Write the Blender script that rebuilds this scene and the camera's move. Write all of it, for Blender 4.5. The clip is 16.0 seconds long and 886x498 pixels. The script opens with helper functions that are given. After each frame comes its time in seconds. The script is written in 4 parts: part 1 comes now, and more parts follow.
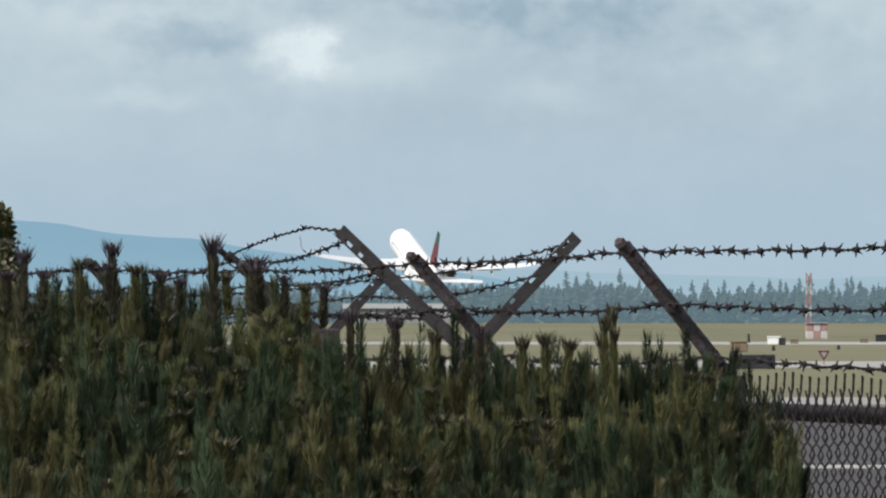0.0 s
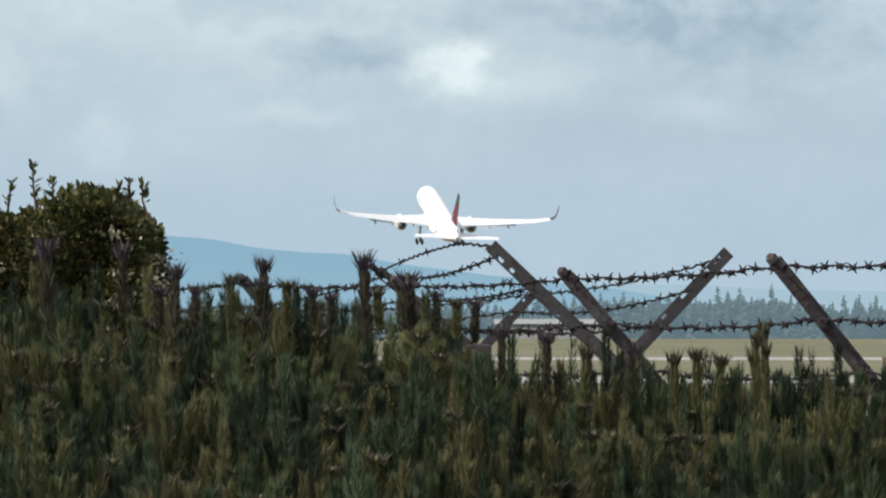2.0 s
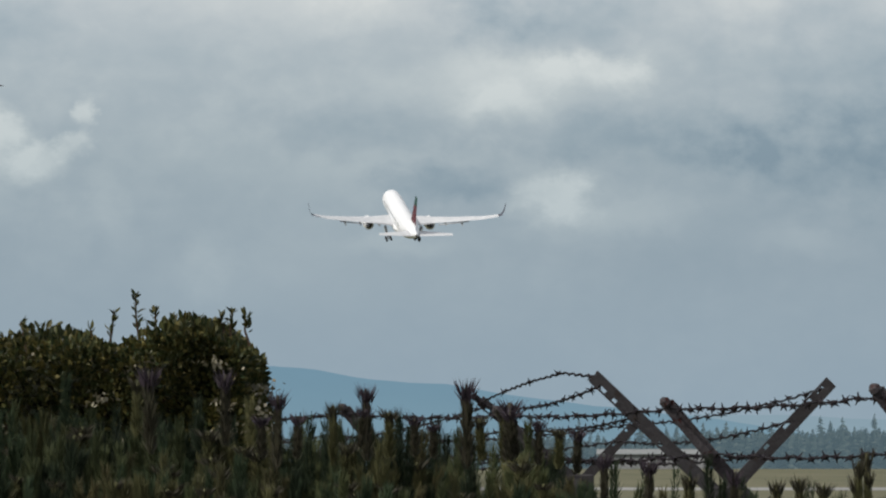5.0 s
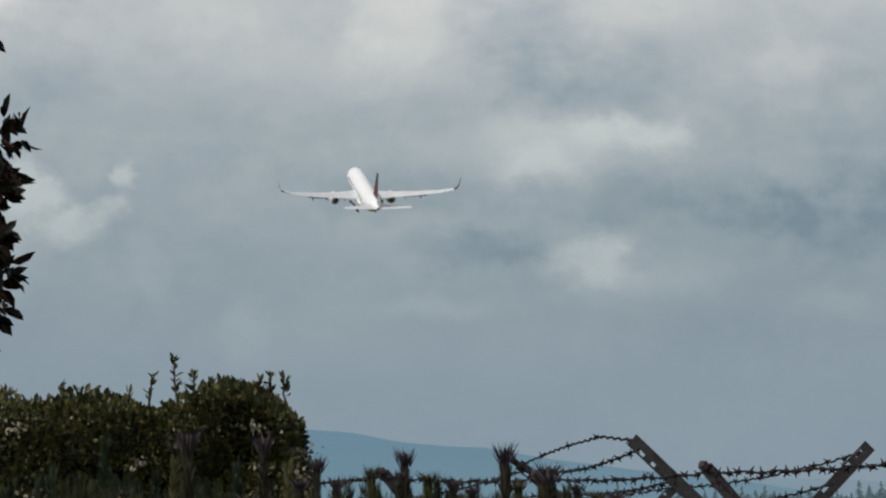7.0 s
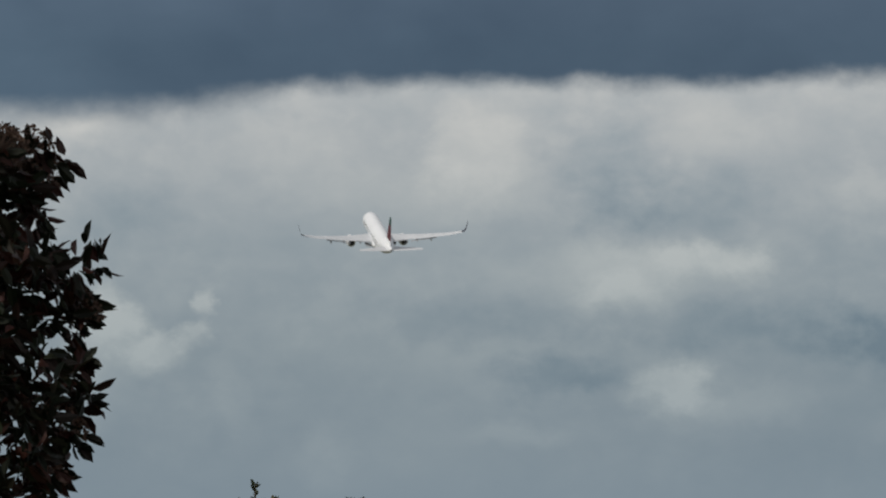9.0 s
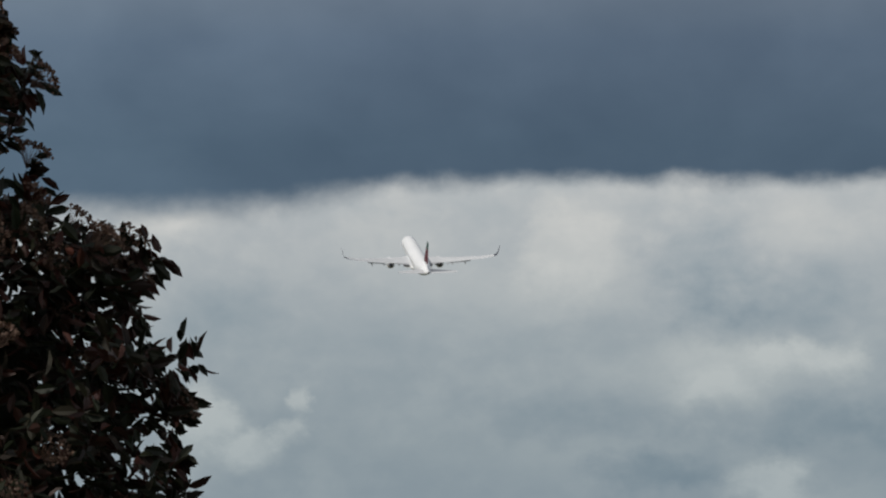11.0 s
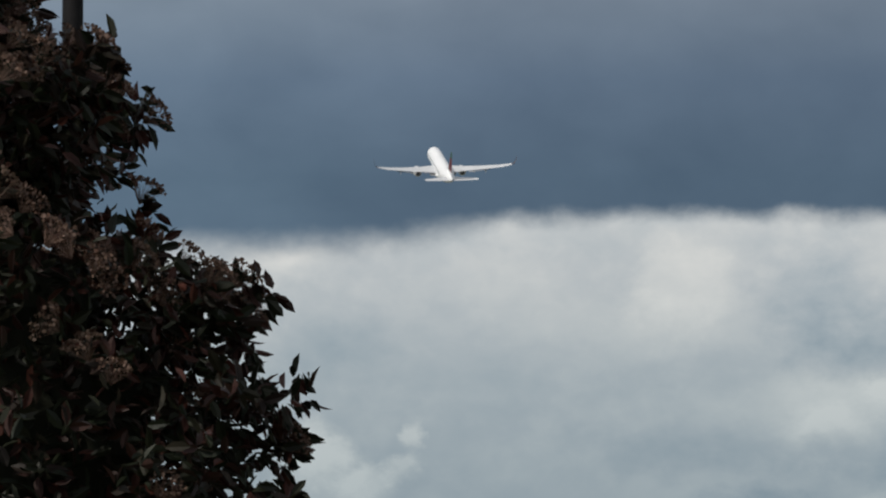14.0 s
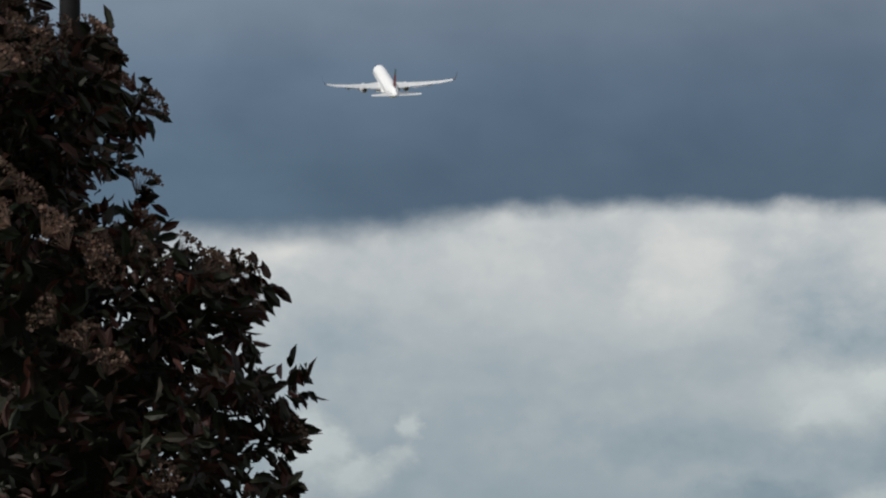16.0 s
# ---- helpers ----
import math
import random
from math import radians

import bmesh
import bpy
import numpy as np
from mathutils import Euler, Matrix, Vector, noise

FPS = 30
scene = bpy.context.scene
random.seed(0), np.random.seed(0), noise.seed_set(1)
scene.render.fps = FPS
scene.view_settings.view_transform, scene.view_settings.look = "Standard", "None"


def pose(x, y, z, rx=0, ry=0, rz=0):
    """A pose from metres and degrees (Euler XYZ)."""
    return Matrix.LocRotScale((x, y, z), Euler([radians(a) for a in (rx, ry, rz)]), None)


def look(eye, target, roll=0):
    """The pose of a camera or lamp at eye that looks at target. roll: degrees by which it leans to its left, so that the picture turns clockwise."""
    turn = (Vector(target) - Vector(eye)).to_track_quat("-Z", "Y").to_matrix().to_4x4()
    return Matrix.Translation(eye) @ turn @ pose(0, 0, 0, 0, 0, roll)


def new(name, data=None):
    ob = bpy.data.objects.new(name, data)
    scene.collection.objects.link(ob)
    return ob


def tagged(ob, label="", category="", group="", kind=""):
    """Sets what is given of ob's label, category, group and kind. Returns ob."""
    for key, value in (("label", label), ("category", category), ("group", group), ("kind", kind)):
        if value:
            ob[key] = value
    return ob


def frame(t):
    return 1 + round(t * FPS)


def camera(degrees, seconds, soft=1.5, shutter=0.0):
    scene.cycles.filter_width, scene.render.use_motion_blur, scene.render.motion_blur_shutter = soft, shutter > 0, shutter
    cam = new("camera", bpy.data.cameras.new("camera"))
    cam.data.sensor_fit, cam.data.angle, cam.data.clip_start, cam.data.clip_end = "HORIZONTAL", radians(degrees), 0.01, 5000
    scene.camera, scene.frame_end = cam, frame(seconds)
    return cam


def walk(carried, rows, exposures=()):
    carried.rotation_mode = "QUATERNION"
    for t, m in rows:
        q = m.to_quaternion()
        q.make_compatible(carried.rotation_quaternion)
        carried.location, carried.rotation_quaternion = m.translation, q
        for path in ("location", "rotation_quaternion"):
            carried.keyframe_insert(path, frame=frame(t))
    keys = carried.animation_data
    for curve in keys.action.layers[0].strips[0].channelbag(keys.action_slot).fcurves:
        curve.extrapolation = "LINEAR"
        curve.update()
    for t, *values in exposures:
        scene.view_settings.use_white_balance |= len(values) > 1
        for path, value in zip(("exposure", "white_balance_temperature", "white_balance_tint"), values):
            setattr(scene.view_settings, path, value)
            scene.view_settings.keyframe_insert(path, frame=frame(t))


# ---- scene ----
EYE = Vector((0.0, 0.0, 2.0))
cam = camera(7.0, 16.0, soft=2.2)

# seconds, degrees turned to the left, degrees raised
TURNS = [
    (0, -0.0000, 0.5364),
    (0.5, 0.2883, 0.5658),
    (1, 0.6269, 0.5855),
    (1.5, 0.9386, 0.6116),
    (2, 1.1978, 0.6588),
    (2.5, 1.3539, 0.7816),
    (3, 1.4591, 1.0968),
    (3.5, 1.6149, 1.3555),
    (4, 1.7719, 1.4671),
    (4.2, 1.8381, 1.5221),
    (6.5, 2.1900, 1.9967),
    (7, 2.3121, 2.1913),
    (7.5, 2.4692, 2.4057),
    (8, 2.6427, 2.6175),
    (8.5, 2.7734, 2.8655),
    (9, 2.9517, 3.1909),
    (9.5, 3.1019, 3.4376),
    (11.8, 3.9706, 4.1073),
    (12, 4.0150, 4.1280),
    (12.5, 4.1775, 4.1839),
    (13, 4.3499, 4.2082),
    (13.5, 4.5062, 4.2237),
    (14, 4.6004, 4.2414),
    (14.5, 4.6103, 4.2185),
    (15, 4.5896, 4.1855),
    (15.5, 4.5878, 4.1793),
    (16, 4.5779, 4.1688),
]
walk(cam, [(t, pose(*EYE, 90 + up, 0, left)) for t, left, up in TURNS],
     exposures=[(0, 0.12), (1.5, 0.22), (2.5, 0.17), (3.5, -0.12), (7, -0.68), (9, -0.95), (12, -0.76), (16, -0.64)])


def spot(h, v, d):
    """A place d metres north of the eye; h and v are offsets right and up, in metres at 12818 m."""
    return Vector((h * d / 12818, d, EYE.z + v * d / 12818))


# ---- light ----
SUN_EL, SUN_AZ = 42.0, 232.0     # degrees; azimuth clockwise from north
sun = new("sun", bpy.data.lights.new("sun", "SUN"))
sun.data.energy, sun.data.angle, sun.data.color = 4.2, radians(2.0), (1.0, 0.95, 0.87)
_to = Vector((math.sin(radians(SUN_AZ)) * math.cos(radians(SUN_EL)), math.cos(radians(SUN_AZ)) * math.cos(radians(SUN_EL)), math.sin(radians(SUN_EL))))
sun.matrix_world = look(_to * 50, (0, 0, 0))


class Net:
    """Small helper to wire shader nodes."""

    def __init__(self, tree):
        self.t = tree
        tree.nodes.clear()

    def n(self, kind, ins=None):
        node = self.t.nodes.new(kind)
        for k, v in (ins or {}).items():
            self.put(node.inputs[k], v)
        return node

    def put(self, socket, v):
        if hasattr(v, "links"):
            self.t.links.new(v, socket)
        else:
            socket.default_value = v

    def m(self, op, a, b=0.0, c=0.0, clamp=False):
        node = self.n("ShaderNodeMath")
        node.operation, node.use_clamp = op, clamp
        for i, v in enumerate((a, b, c)):
            self.put(node.inputs[i], v)
        return node.outputs[0]

    def mix(self, f, a, b, blend="MIX"):
        node = self.n("ShaderNodeMix")
        node.data_type, node.blend_type = "RGBA", blend
        for i, v in ((0, f), (6, a), (7, b)):
            self.put(node.inputs[i], (*v, 1) if isinstance(v, tuple) and len(v) == 3 else v)
        return node.outputs[2]

    def noise(self, vec, scale, detail=4.0, rough=0.55, out=0, dist=0.0):
        node = self.n("ShaderNodeTexNoise", ins={"Scale": scale, "Detail": detail, "Roughness": rough, "Distortion": dist})
        if vec is not None:
            self.put(node.inputs["Vector"], vec)
        return node.outputs[out]

    def ramp(self, f, stops, mode="LINEAR"):
        node = self.n("ShaderNodeValToRGB")
        node.color_ramp.interpolation = mode
        el = node.color_ramp.elements
        while len(el) < len(stops):
            el.new(0.5)
        for e, (p, c) in zip(el, stops):
            e.position, e.color = p, (*c, 1)
        self.put(node.inputs[0], f)
        return node.outputs[0]

    def step(self, lo, hi, v):
        node = self.n("ShaderNodeMapRange")
        node.interpolation_type = "SMOOTHSTEP"
        for i, x in enumerate((v, lo, hi, 0.0, 1.0)):
            self.put(node.inputs[i], x)
        return node.outputs[0]


def cloudy_world():
    world = bpy.data.worlds.new("overcast_sky")
    scene.world = world
    world.use_nodes = True
    k = Net(world.node_tree)
    d = k.n("ShaderNodeTexCoord").outputs["Generated"]
    sep = k.n("ShaderNodeSeparateXYZ", ins={0: d})
    x, y, z = sep.outputs
    az = k.m("MULTIPLY", k.m("ARCTAN2", k.m("MULTIPLY", x, -1.0), y), 57.2958)      # degrees to the left
    el = k.m("MULTIPLY", k.m("ARCSINE", z), 57.2958)
    flat = k.n("ShaderNodeCombineXYZ", ins={0: az, 1: k.m("MULTIPLY", el, 1.3), 2: 3.7}).outputs[0]
    wide = k.n("ShaderNodeCombineXYZ", ins={0: k.m("MULTIPLY", az, 0.62), 1: k.m("MULTIPLY", el, 1.15), 2: 8.1}).outputs[0]
    big = k.noise(wide, 0.95, 4.0, 0.45)
    small = k.noise(flat, 1.25, 4.0, 0.5, dist=0.25)
    billow = k.m("MULTIPLY", k.m("SUBTRACT", k.noise(flat, 2.3, 7.0, 0.58), 0.5), 2.0)
    # the deck under the storm cloud: pale haze low down, greyer above
    base = k.ramp(k.m("DIVIDE", el, 10.0), [
        (0.0, (0.385, 0.50, 0.59)), (0.08, (0.40, 0.505, 0.585)), (0.16, (0.415, 0.51, 0.575)), (0.24, (0.47, 0.56, 0.61)), (0.32, (0.57, 0.65, 0.69)), (0.40, (0.74, 0.79, 0.81)), (0.46, (0.87, 0.90, 0.90))])
    # torn outlines: the heads and hollows of the cloud are bent by two sizes of noise
    bend = k.n("ShaderNodeTexNoise", ins={"Vector": flat, "Scale": 1.5, "Detail": 5.0, "Roughness": 0.6})
    bent = k.n("ShaderNodeSeparateColor", ins={0: bend.outputs[1]}).outputs
    aw = k.m("ADD", az, k.m("MULTIPLY", k.m("SUBTRACT", bent[0], 0.5), 0.85))
    ew = k.m("ADD", el, k.m("MULTIPLY", k.m("SUBTRACT", bent[1], 0.5), 0.55))
    tone = k.m("ADD", k.m("MULTIPLY", k.m("SUBTRACT", big, 0.5), 0.9), k.m("MULTIPLY", k.m("SUBTRACT", small, 0.5), 0.75))
    tone = k.m("ADD", tone, k.m("ADD", k.m("MULTIPLY", billow, 0.34), k.m("MULTIPLY", k.m("SUBTRACT", k.noise(flat, 4.6, 5.0, 0.6, dist=0.4), 0.5), 0.32)))
    tone = k.m("MULTIPLY", tone, k.m("ADD", 0.25, k.m("MULTIPLY", k.step(0.9, 2.6, el), 0.75)))
    for a0, e0, wa, we, s, crisp in CLOUDS:
        da = k.m("DIVIDE", k.m("SUBTRACT", aw, a0), wa)
        de = k.m("DIVIDE", k.m("SUBTRACT", ew, e0), we)
        r = k.m("SQRT", k.m("ADD", k.m("MULTIPLY", da, da), k.m("MULTIPLY", de, de)))
        r = k.m("ADD", r, k.m("MULTIPLY", billow, 0.6))
        # crisp heads, bases that melt away
        fade = k.m("ADD", 1.0 - 0.78 * crisp, k.m("MULTIPLY", k.step(-0.5, 0.9, k.m("MULTIPLY", de, -1.0)), 0.6 * crisp))
        f = k.m("SUBTRACT", 1.0, k.step(k.m("SUBTRACT", 0.95, fade), k.m("ADD", 1.05, k.m("MULTIPLY", fade, 0.6)), r))
        tone = k.m("ADD", tone, k.m("MULTIPLY", k.m("MULTIPLY", f, k.m("ADD", 1.0, k.m("MULTIPLY", billow, -0.5))), s))
    tint = k.ramp(k.m("ADD", k.m("MULTIPLY", tone, 0.5), 0.5, clamp=True), [
        (0.0, (0.66, 0.74, 0.80)), (0.25, (0.83, 0.875, 0.905)), (0.5, (1.0, 1.0, 1.0)), (0.75, (1.23, 1.18, 1.13)), (1.0, (1.52, 1.41, 1.31))])
    deck = k.mix(1.0, base, tint, "MULTIPLY")
    # the dark storm cloud over it, with a torn lower edge that hangs lower to the left
    edge = k.ramp(k.m("DIVIDE", az, 10.0, clamp=True), [(0.0, (0.57, 0, 0)), (0.15, (0.50, 0, 0)), (0.30, (0.55, 0, 0)), (0.42, (0.45, 0, 0)), (0.54, (0.22, 0, 0)), (0.8, (0.17, 0, 0))])
    edge = k.m("ADD", 3.87, k.n("ShaderNodeSeparateColor", ins={0: edge}).outputs[0])
    edge = k.m("ADD", edge, k.m("MULTIPLY", k.m("SUBTRACT", small, 0.5), 0.22))
    edge = k.m("ADD", edge, k.m("MULTIPLY", billow, 0.085))
    soft = k.m("ADD", 0.22, k.m("MULTIPLY", k.step(3.2, 5.6, az), 0.14))
    dark = k.step(edge, k.m("ADD", edge, soft), el)
    storm = k.ramp(k.m("DIVIDE", k.m("SUBTRACT", el, 4.0), 8.0), [
        (0.0, (0.138, 0.21, 0.296)), (0.10, (0.138, 0.21, 0.296)), (0.20, (0.186, 0.26, 0.362)), (0.28, (0.27, 0.34, 0.43)), (0.6, (0.42, 0.48, 0.54)), (1.0, (0.52, 0.56, 0.60))])
    storm = k.mix(1.0, storm, k.ramp(k.m("ADD", k.m("MULTIPLY", big, 0.6), k.m("MULTIPLY", small, 0.4)), [(0.3, (0.84, 0.86, 0.88)), (0.7, (1.16, 1.14, 1.12))]), "MULTIPLY")
    storm = k.mix(1.0, storm, k.ramp(k.m("DIVIDE", az, 10.0, clamp=True), [(0.1, (0.95, 0.95, 0.95)), (0.45, (1.0, 1.0, 1.0)), (0.65, (1.2, 1.19, 1.16))]), "MULTIPLY")
    clouds = k.mix(1.0, k.mix(dark, deck, storm), (0.985, 1.0, 1.015), "MULTIPLY")
    # overhead the cover thins and lets the sky through
    sky = k.n("ShaderNodeTexSky")
    sky.sky_type, sky.sun_disc = "NISHITA", False
    sky.sun_elevation, sky.sun_rotation, sky.dust_density = radians(SUN_EL), radians(SUN_AZ), 2.0
    bright = k.ramp(k.noise(d, 2.2, 5.0, 0.55), [(0.35, (0.62, 0.66, 0.72)), (0.65, (1.0, 1.0, 1.0))])
    high = k.mix(0.75, k.mix(1.0, sky.outputs[0], (0.1, 0.1, 0.1, 1), "MULTIPLY"), bright)
    full = k.mix(k.step(9.0, 30.0, el), clouds, high)
    out = k.n("ShaderNodeBackground", ins={"Color": full, "Strength": 1.0})
    k.n("ShaderNodeOutputWorld", ins={"Surface": out.outputs[0]})


# heads (+) and hollows (-) of the cloud deck: left and up in degrees, half width, half height, strength, crispness
CLOUDS = [
    (1.15, 2.12, 0.40, 0.19, 0.80, 0.6), (0.75, 1.98, 0.70, 0.20, 0.40, 0.2), (1.40, 2.98, 1.00, 0.28, 0.60, 0.4), (0.75, 3.10, 0.45, 0.18, 0.60, 0.6), (2.70, 2.32, 0.80, 0.20, 0.40, 0.3), (4.30, 2.45, 0.55, 0.30, 0.22, 0.2),
    (1.55, 2.85, 0.35, 0.12, 0.30, 0.6), (2.05, 2.16, 0.50, 0.13, -0.70, 0.3), (0.55, 2.56, 1.10, 0.19, -0.50, 0.2), (-1.40, 2.45, 1.00, 0.35, -0.7, 0.1), (-1.00, 3.00, 0.90, 0.50, -0.35, 0.0),
    (4.76, 2.76, 0.085, 0.14, 0.80, 0.5), (4.88, 2.50, 0.14, 0.09, 0.75, 0.5), (4.64, 2.02, 0.16, 0.36, 0.30, 0.3), (3.90, 1.58, 0.26, 0.22, 0.30, 0.3),
    (5.62, 2.60, 0.36, 0.22, 1.0, 0.75), (5.25, 2.38, 0.30, 0.15, 0.8, 0.7), (5.75, 2.30, 0.40, 0.20, 0.50, 0.4), (2.70, 3.90, 0.52, 0.44, 0.55, 0.8), (3.20, 1.75, 1.10, 0.60, 0.22, 0.0),
    (3.05, 3.70, 0.70, 0.25, 0.25, 0.2), (1.62, 3.80, 0.45, 0.45, -0.50, 0.5), (1.05, 3.55, 0.70, 0.25, -0.40, 0.2), (-0.55, 3.68, 0.45, 0.15, 0.45, 0.4),
    (0.70, 4.08, 0.55, 0.25, 0.35, 0.4), (5.90, 4.16, 0.42, 0.12, 0.65, 0.5), (5.50, 3.50, 0.50, 0.25, -0.25, 0.2), (4.30, 3.60, 0.70, 0.40, 0.10, 0.2),
    (-0.74, 1.72, 0.55, 0.13, 0.30, 0.3), (2.45, 1.75, 0.40, 0.12, 0.30, 0.3), (2.60, 2.55, 0.90, 0.30, -0.30, 0.2), (0.20, 2.00, 0.60, 0.20, 0.10, 0.2),
]
cloudy_world()

# ---- materials ----
def surface(name, col, col2=None, scale=8.0, rough=0.7, metal=0.0, bump=0.0, bump_scale=60.0, spots=None, per_piece=0.0, spec=0.15):
    mat = bpy.data.materials.new(name)
    mat.use_nodes = True
    k = Net(mat.node_tree)
    co = k.n("ShaderNodeTexCoord").outputs["Object"]
    big = k.noise(co, scale, 5.0, 0.6)
    fine = k.noise(co, scale * 9, 3.0, 0.6)
    f = k.m("ADD", k.m("MULTIPLY", big, 0.65), k.m("MULTIPLY", fine, 0.35))
    c = k.mix(k.step(0.36, 0.64, f), col, col2 or tuple(v * 0.8 for v in col))
    if spots:
        c = k.mix(k.step(0.56, 0.66, k.noise(co, scale * 2.3, 6.0, 0.65)), c, spots)
    if per_piece:
        r = k.n("ShaderNodeNewGeometry").outputs["Random Per Island"]
        g = k.m("ADD", 1.0 - per_piece, k.m("MULTIPLY", r, 2 * per_piece))
        c = k.mix(1.0, c, k.n("ShaderNodeCombineColor", {0: g, 1: g, 2: g}).outputs[0], "MULTIPLY")
    b = k.n("ShaderNodeBsdfPrincipled", {"Base Color": c, "Metallic": metal, "Specular IOR Level": spec,
                                         "Roughness": k.m("ADD", rough - 0.08, k.m("MULTIPLY", fine, 0.16))})
    if bump:
        h = k.n("ShaderNodeBump", {"Strength": bump, "Distance": 0.01, "Height": k.noise(co, bump_scale, 4.0, 0.6)})
        k.put(b.inputs["Normal"], h.outputs[0])
    k.n("ShaderNodeOutputMaterial", {"Surface": b.outputs[0]})
    return mat


def leafy(name, cols, rough=0.5, gloss=0.35, trans=0.25):
    """Leaves: a colour picked per leaf from cols, a little light shining through."""
    mat = bpy.data.materials.new(name)
    mat.use_nodes = True
    k = Net(mat.node_tree)
    r = k.n("ShaderNodeNewGeometry").outputs["Random Per Island"]
    c = k.ramp(r, [((i + 0.5) / len(cols), v) for i, v in enumerate(cols)])
    co = k.n("ShaderNodeTexCoord").outputs["Object"]
    patch = k.ramp(k.noise(co, 5.0, 4.0, 0.6), [(0.34, (0.5, 0.53, 0.48)), (0.5, (0.95, 0.95, 0.93)), (0.66, (1.5, 1.45, 1.38))])
    c = k.mix(1.0, c, patch, "MULTIPLY")
    b = k.n("ShaderNodeBsdfPrincipled", {"Base Color": c, "Roughness": rough, "Specular IOR Level": gloss})
    t = k.n("ShaderNodeBsdfTranslucent", {"Color": c})
    mx = k.n("ShaderNodeMixShader", {0: trans, 1: b.outputs[0], 2: t.outputs[0]})
    k.n("ShaderNodeOutputMaterial", {"Surface": mx.outputs[0]})
    return mat


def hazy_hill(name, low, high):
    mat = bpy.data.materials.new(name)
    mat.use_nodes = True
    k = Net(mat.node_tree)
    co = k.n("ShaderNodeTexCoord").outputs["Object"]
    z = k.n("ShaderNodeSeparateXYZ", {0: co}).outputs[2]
    # the haze is put into this colour, which glows on its own
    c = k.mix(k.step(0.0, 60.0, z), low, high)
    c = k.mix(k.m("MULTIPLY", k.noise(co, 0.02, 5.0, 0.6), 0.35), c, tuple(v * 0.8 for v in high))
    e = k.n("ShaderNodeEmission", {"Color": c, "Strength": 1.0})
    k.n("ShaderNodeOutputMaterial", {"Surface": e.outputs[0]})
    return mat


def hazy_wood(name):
    """Distant conifers: dark foliage; haze of a kilometre or two added as bluish emission."""
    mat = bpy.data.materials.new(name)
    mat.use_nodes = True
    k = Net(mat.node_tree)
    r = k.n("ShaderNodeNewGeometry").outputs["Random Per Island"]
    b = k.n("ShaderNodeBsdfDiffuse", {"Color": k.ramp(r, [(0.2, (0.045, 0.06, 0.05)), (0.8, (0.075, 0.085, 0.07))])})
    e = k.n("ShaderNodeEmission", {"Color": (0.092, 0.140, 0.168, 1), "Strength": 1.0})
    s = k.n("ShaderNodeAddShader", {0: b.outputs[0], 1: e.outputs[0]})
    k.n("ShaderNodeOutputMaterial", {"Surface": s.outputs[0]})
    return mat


def ground_mat(name, cols, scale, rough=0.9):
    mat = bpy.data.materials.new(name)
    mat.use_nodes = True
    k = Net(mat.node_tree)
    co = k.n("ShaderNodeTexCoord").outputs["Object"]
    sq = k.n("ShaderNodeMapping", {"Vector": co, "Scale": (1.0, 0.12, 1.0)}).outputs[0]
    f = k.m("ADD", k.m("MULTIPLY", k.noise(sq, scale, 6.0, 0.65), 0.6), k.m("MULTIPLY", k.noise(co, scale * 8, 4.0, 0.6), 0.4))
    c = k.ramp(f, [(0.3 + 0.4 * i / (len(cols) - 1), v) for i, v in enumerate(cols)])
    b = k.n("ShaderNodeBsdfPrincipled", {"Base Color": c, "Roughness": rough, "Specular IOR Level": 0.1})
    k.n("ShaderNodeOutputMaterial", {"Surface": b.outputs[0]})
    return mat


GRASS = ground_mat("dry_grass", [(0.075, 0.084, 0.048), (0.136, 0.132, 0.083), (0.180, 0.169, 0.110)], 0.02)
CONCRETE = ground_mat("concrete", [(0.22, 0.22, 0.215), (0.28, 0.28, 0.27), (0.33, 0.33, 0.32)], 0.05)
PALE = ground_mat("pale_concrete", [(0.17, 0.17, 0.166), (0.23, 0.23, 0.224), (0.29, 0.29, 0.28)], 0.05)
ASPHALT = ground_mat("asphalt", [(0.038, 0.038, 0.041), (0.055, 0.055, 0.058), (0.08, 0.08, 0.083)], 0.08)
LINE = ground_mat("worn_road_paint", [(0.18, 0.18, 0.175), (0.30, 0.30, 0.29), (0.42, 0.42, 0.41)], 0.8)
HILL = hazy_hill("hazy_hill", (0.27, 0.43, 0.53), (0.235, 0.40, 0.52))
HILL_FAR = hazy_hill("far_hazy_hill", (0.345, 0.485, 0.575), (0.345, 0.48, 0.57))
FIR = hazy_wood("haze_glow_firs")
RUST = surface("rusty_painted_steel", (0.040, 0.034, 0.037), (0.078, 0.070, 0.075), 20.0, 0.7, 0.1, 0.5, 90.0, (0.040, 0.011, 0.009))
GALV = surface("weathered_galvanised_steel", (0.044, 0.040, 0.043), (0.066, 0.062, 0.066), 16.0, 0.65, 0.25, 0.3, 120.0, (0.045, 0.037, 0.035))
WIRE = surface("rusty_wire", (0.018, 0.015, 0.020), (0.030, 0.025, 0.028), 40.0, 0.7, 0.3)
RAIL = surface("dark_rail", (0.009, 0.0085, 0.010), (0.016, 0.015, 0.016), 12.0, 0.7, 0.1)
BARK = surface("pine_bark", (0.05, 0.034, 0.024), (0.085, 0.06, 0.045), 30.0, 0.9, 0.0, 0.8, 60.0)
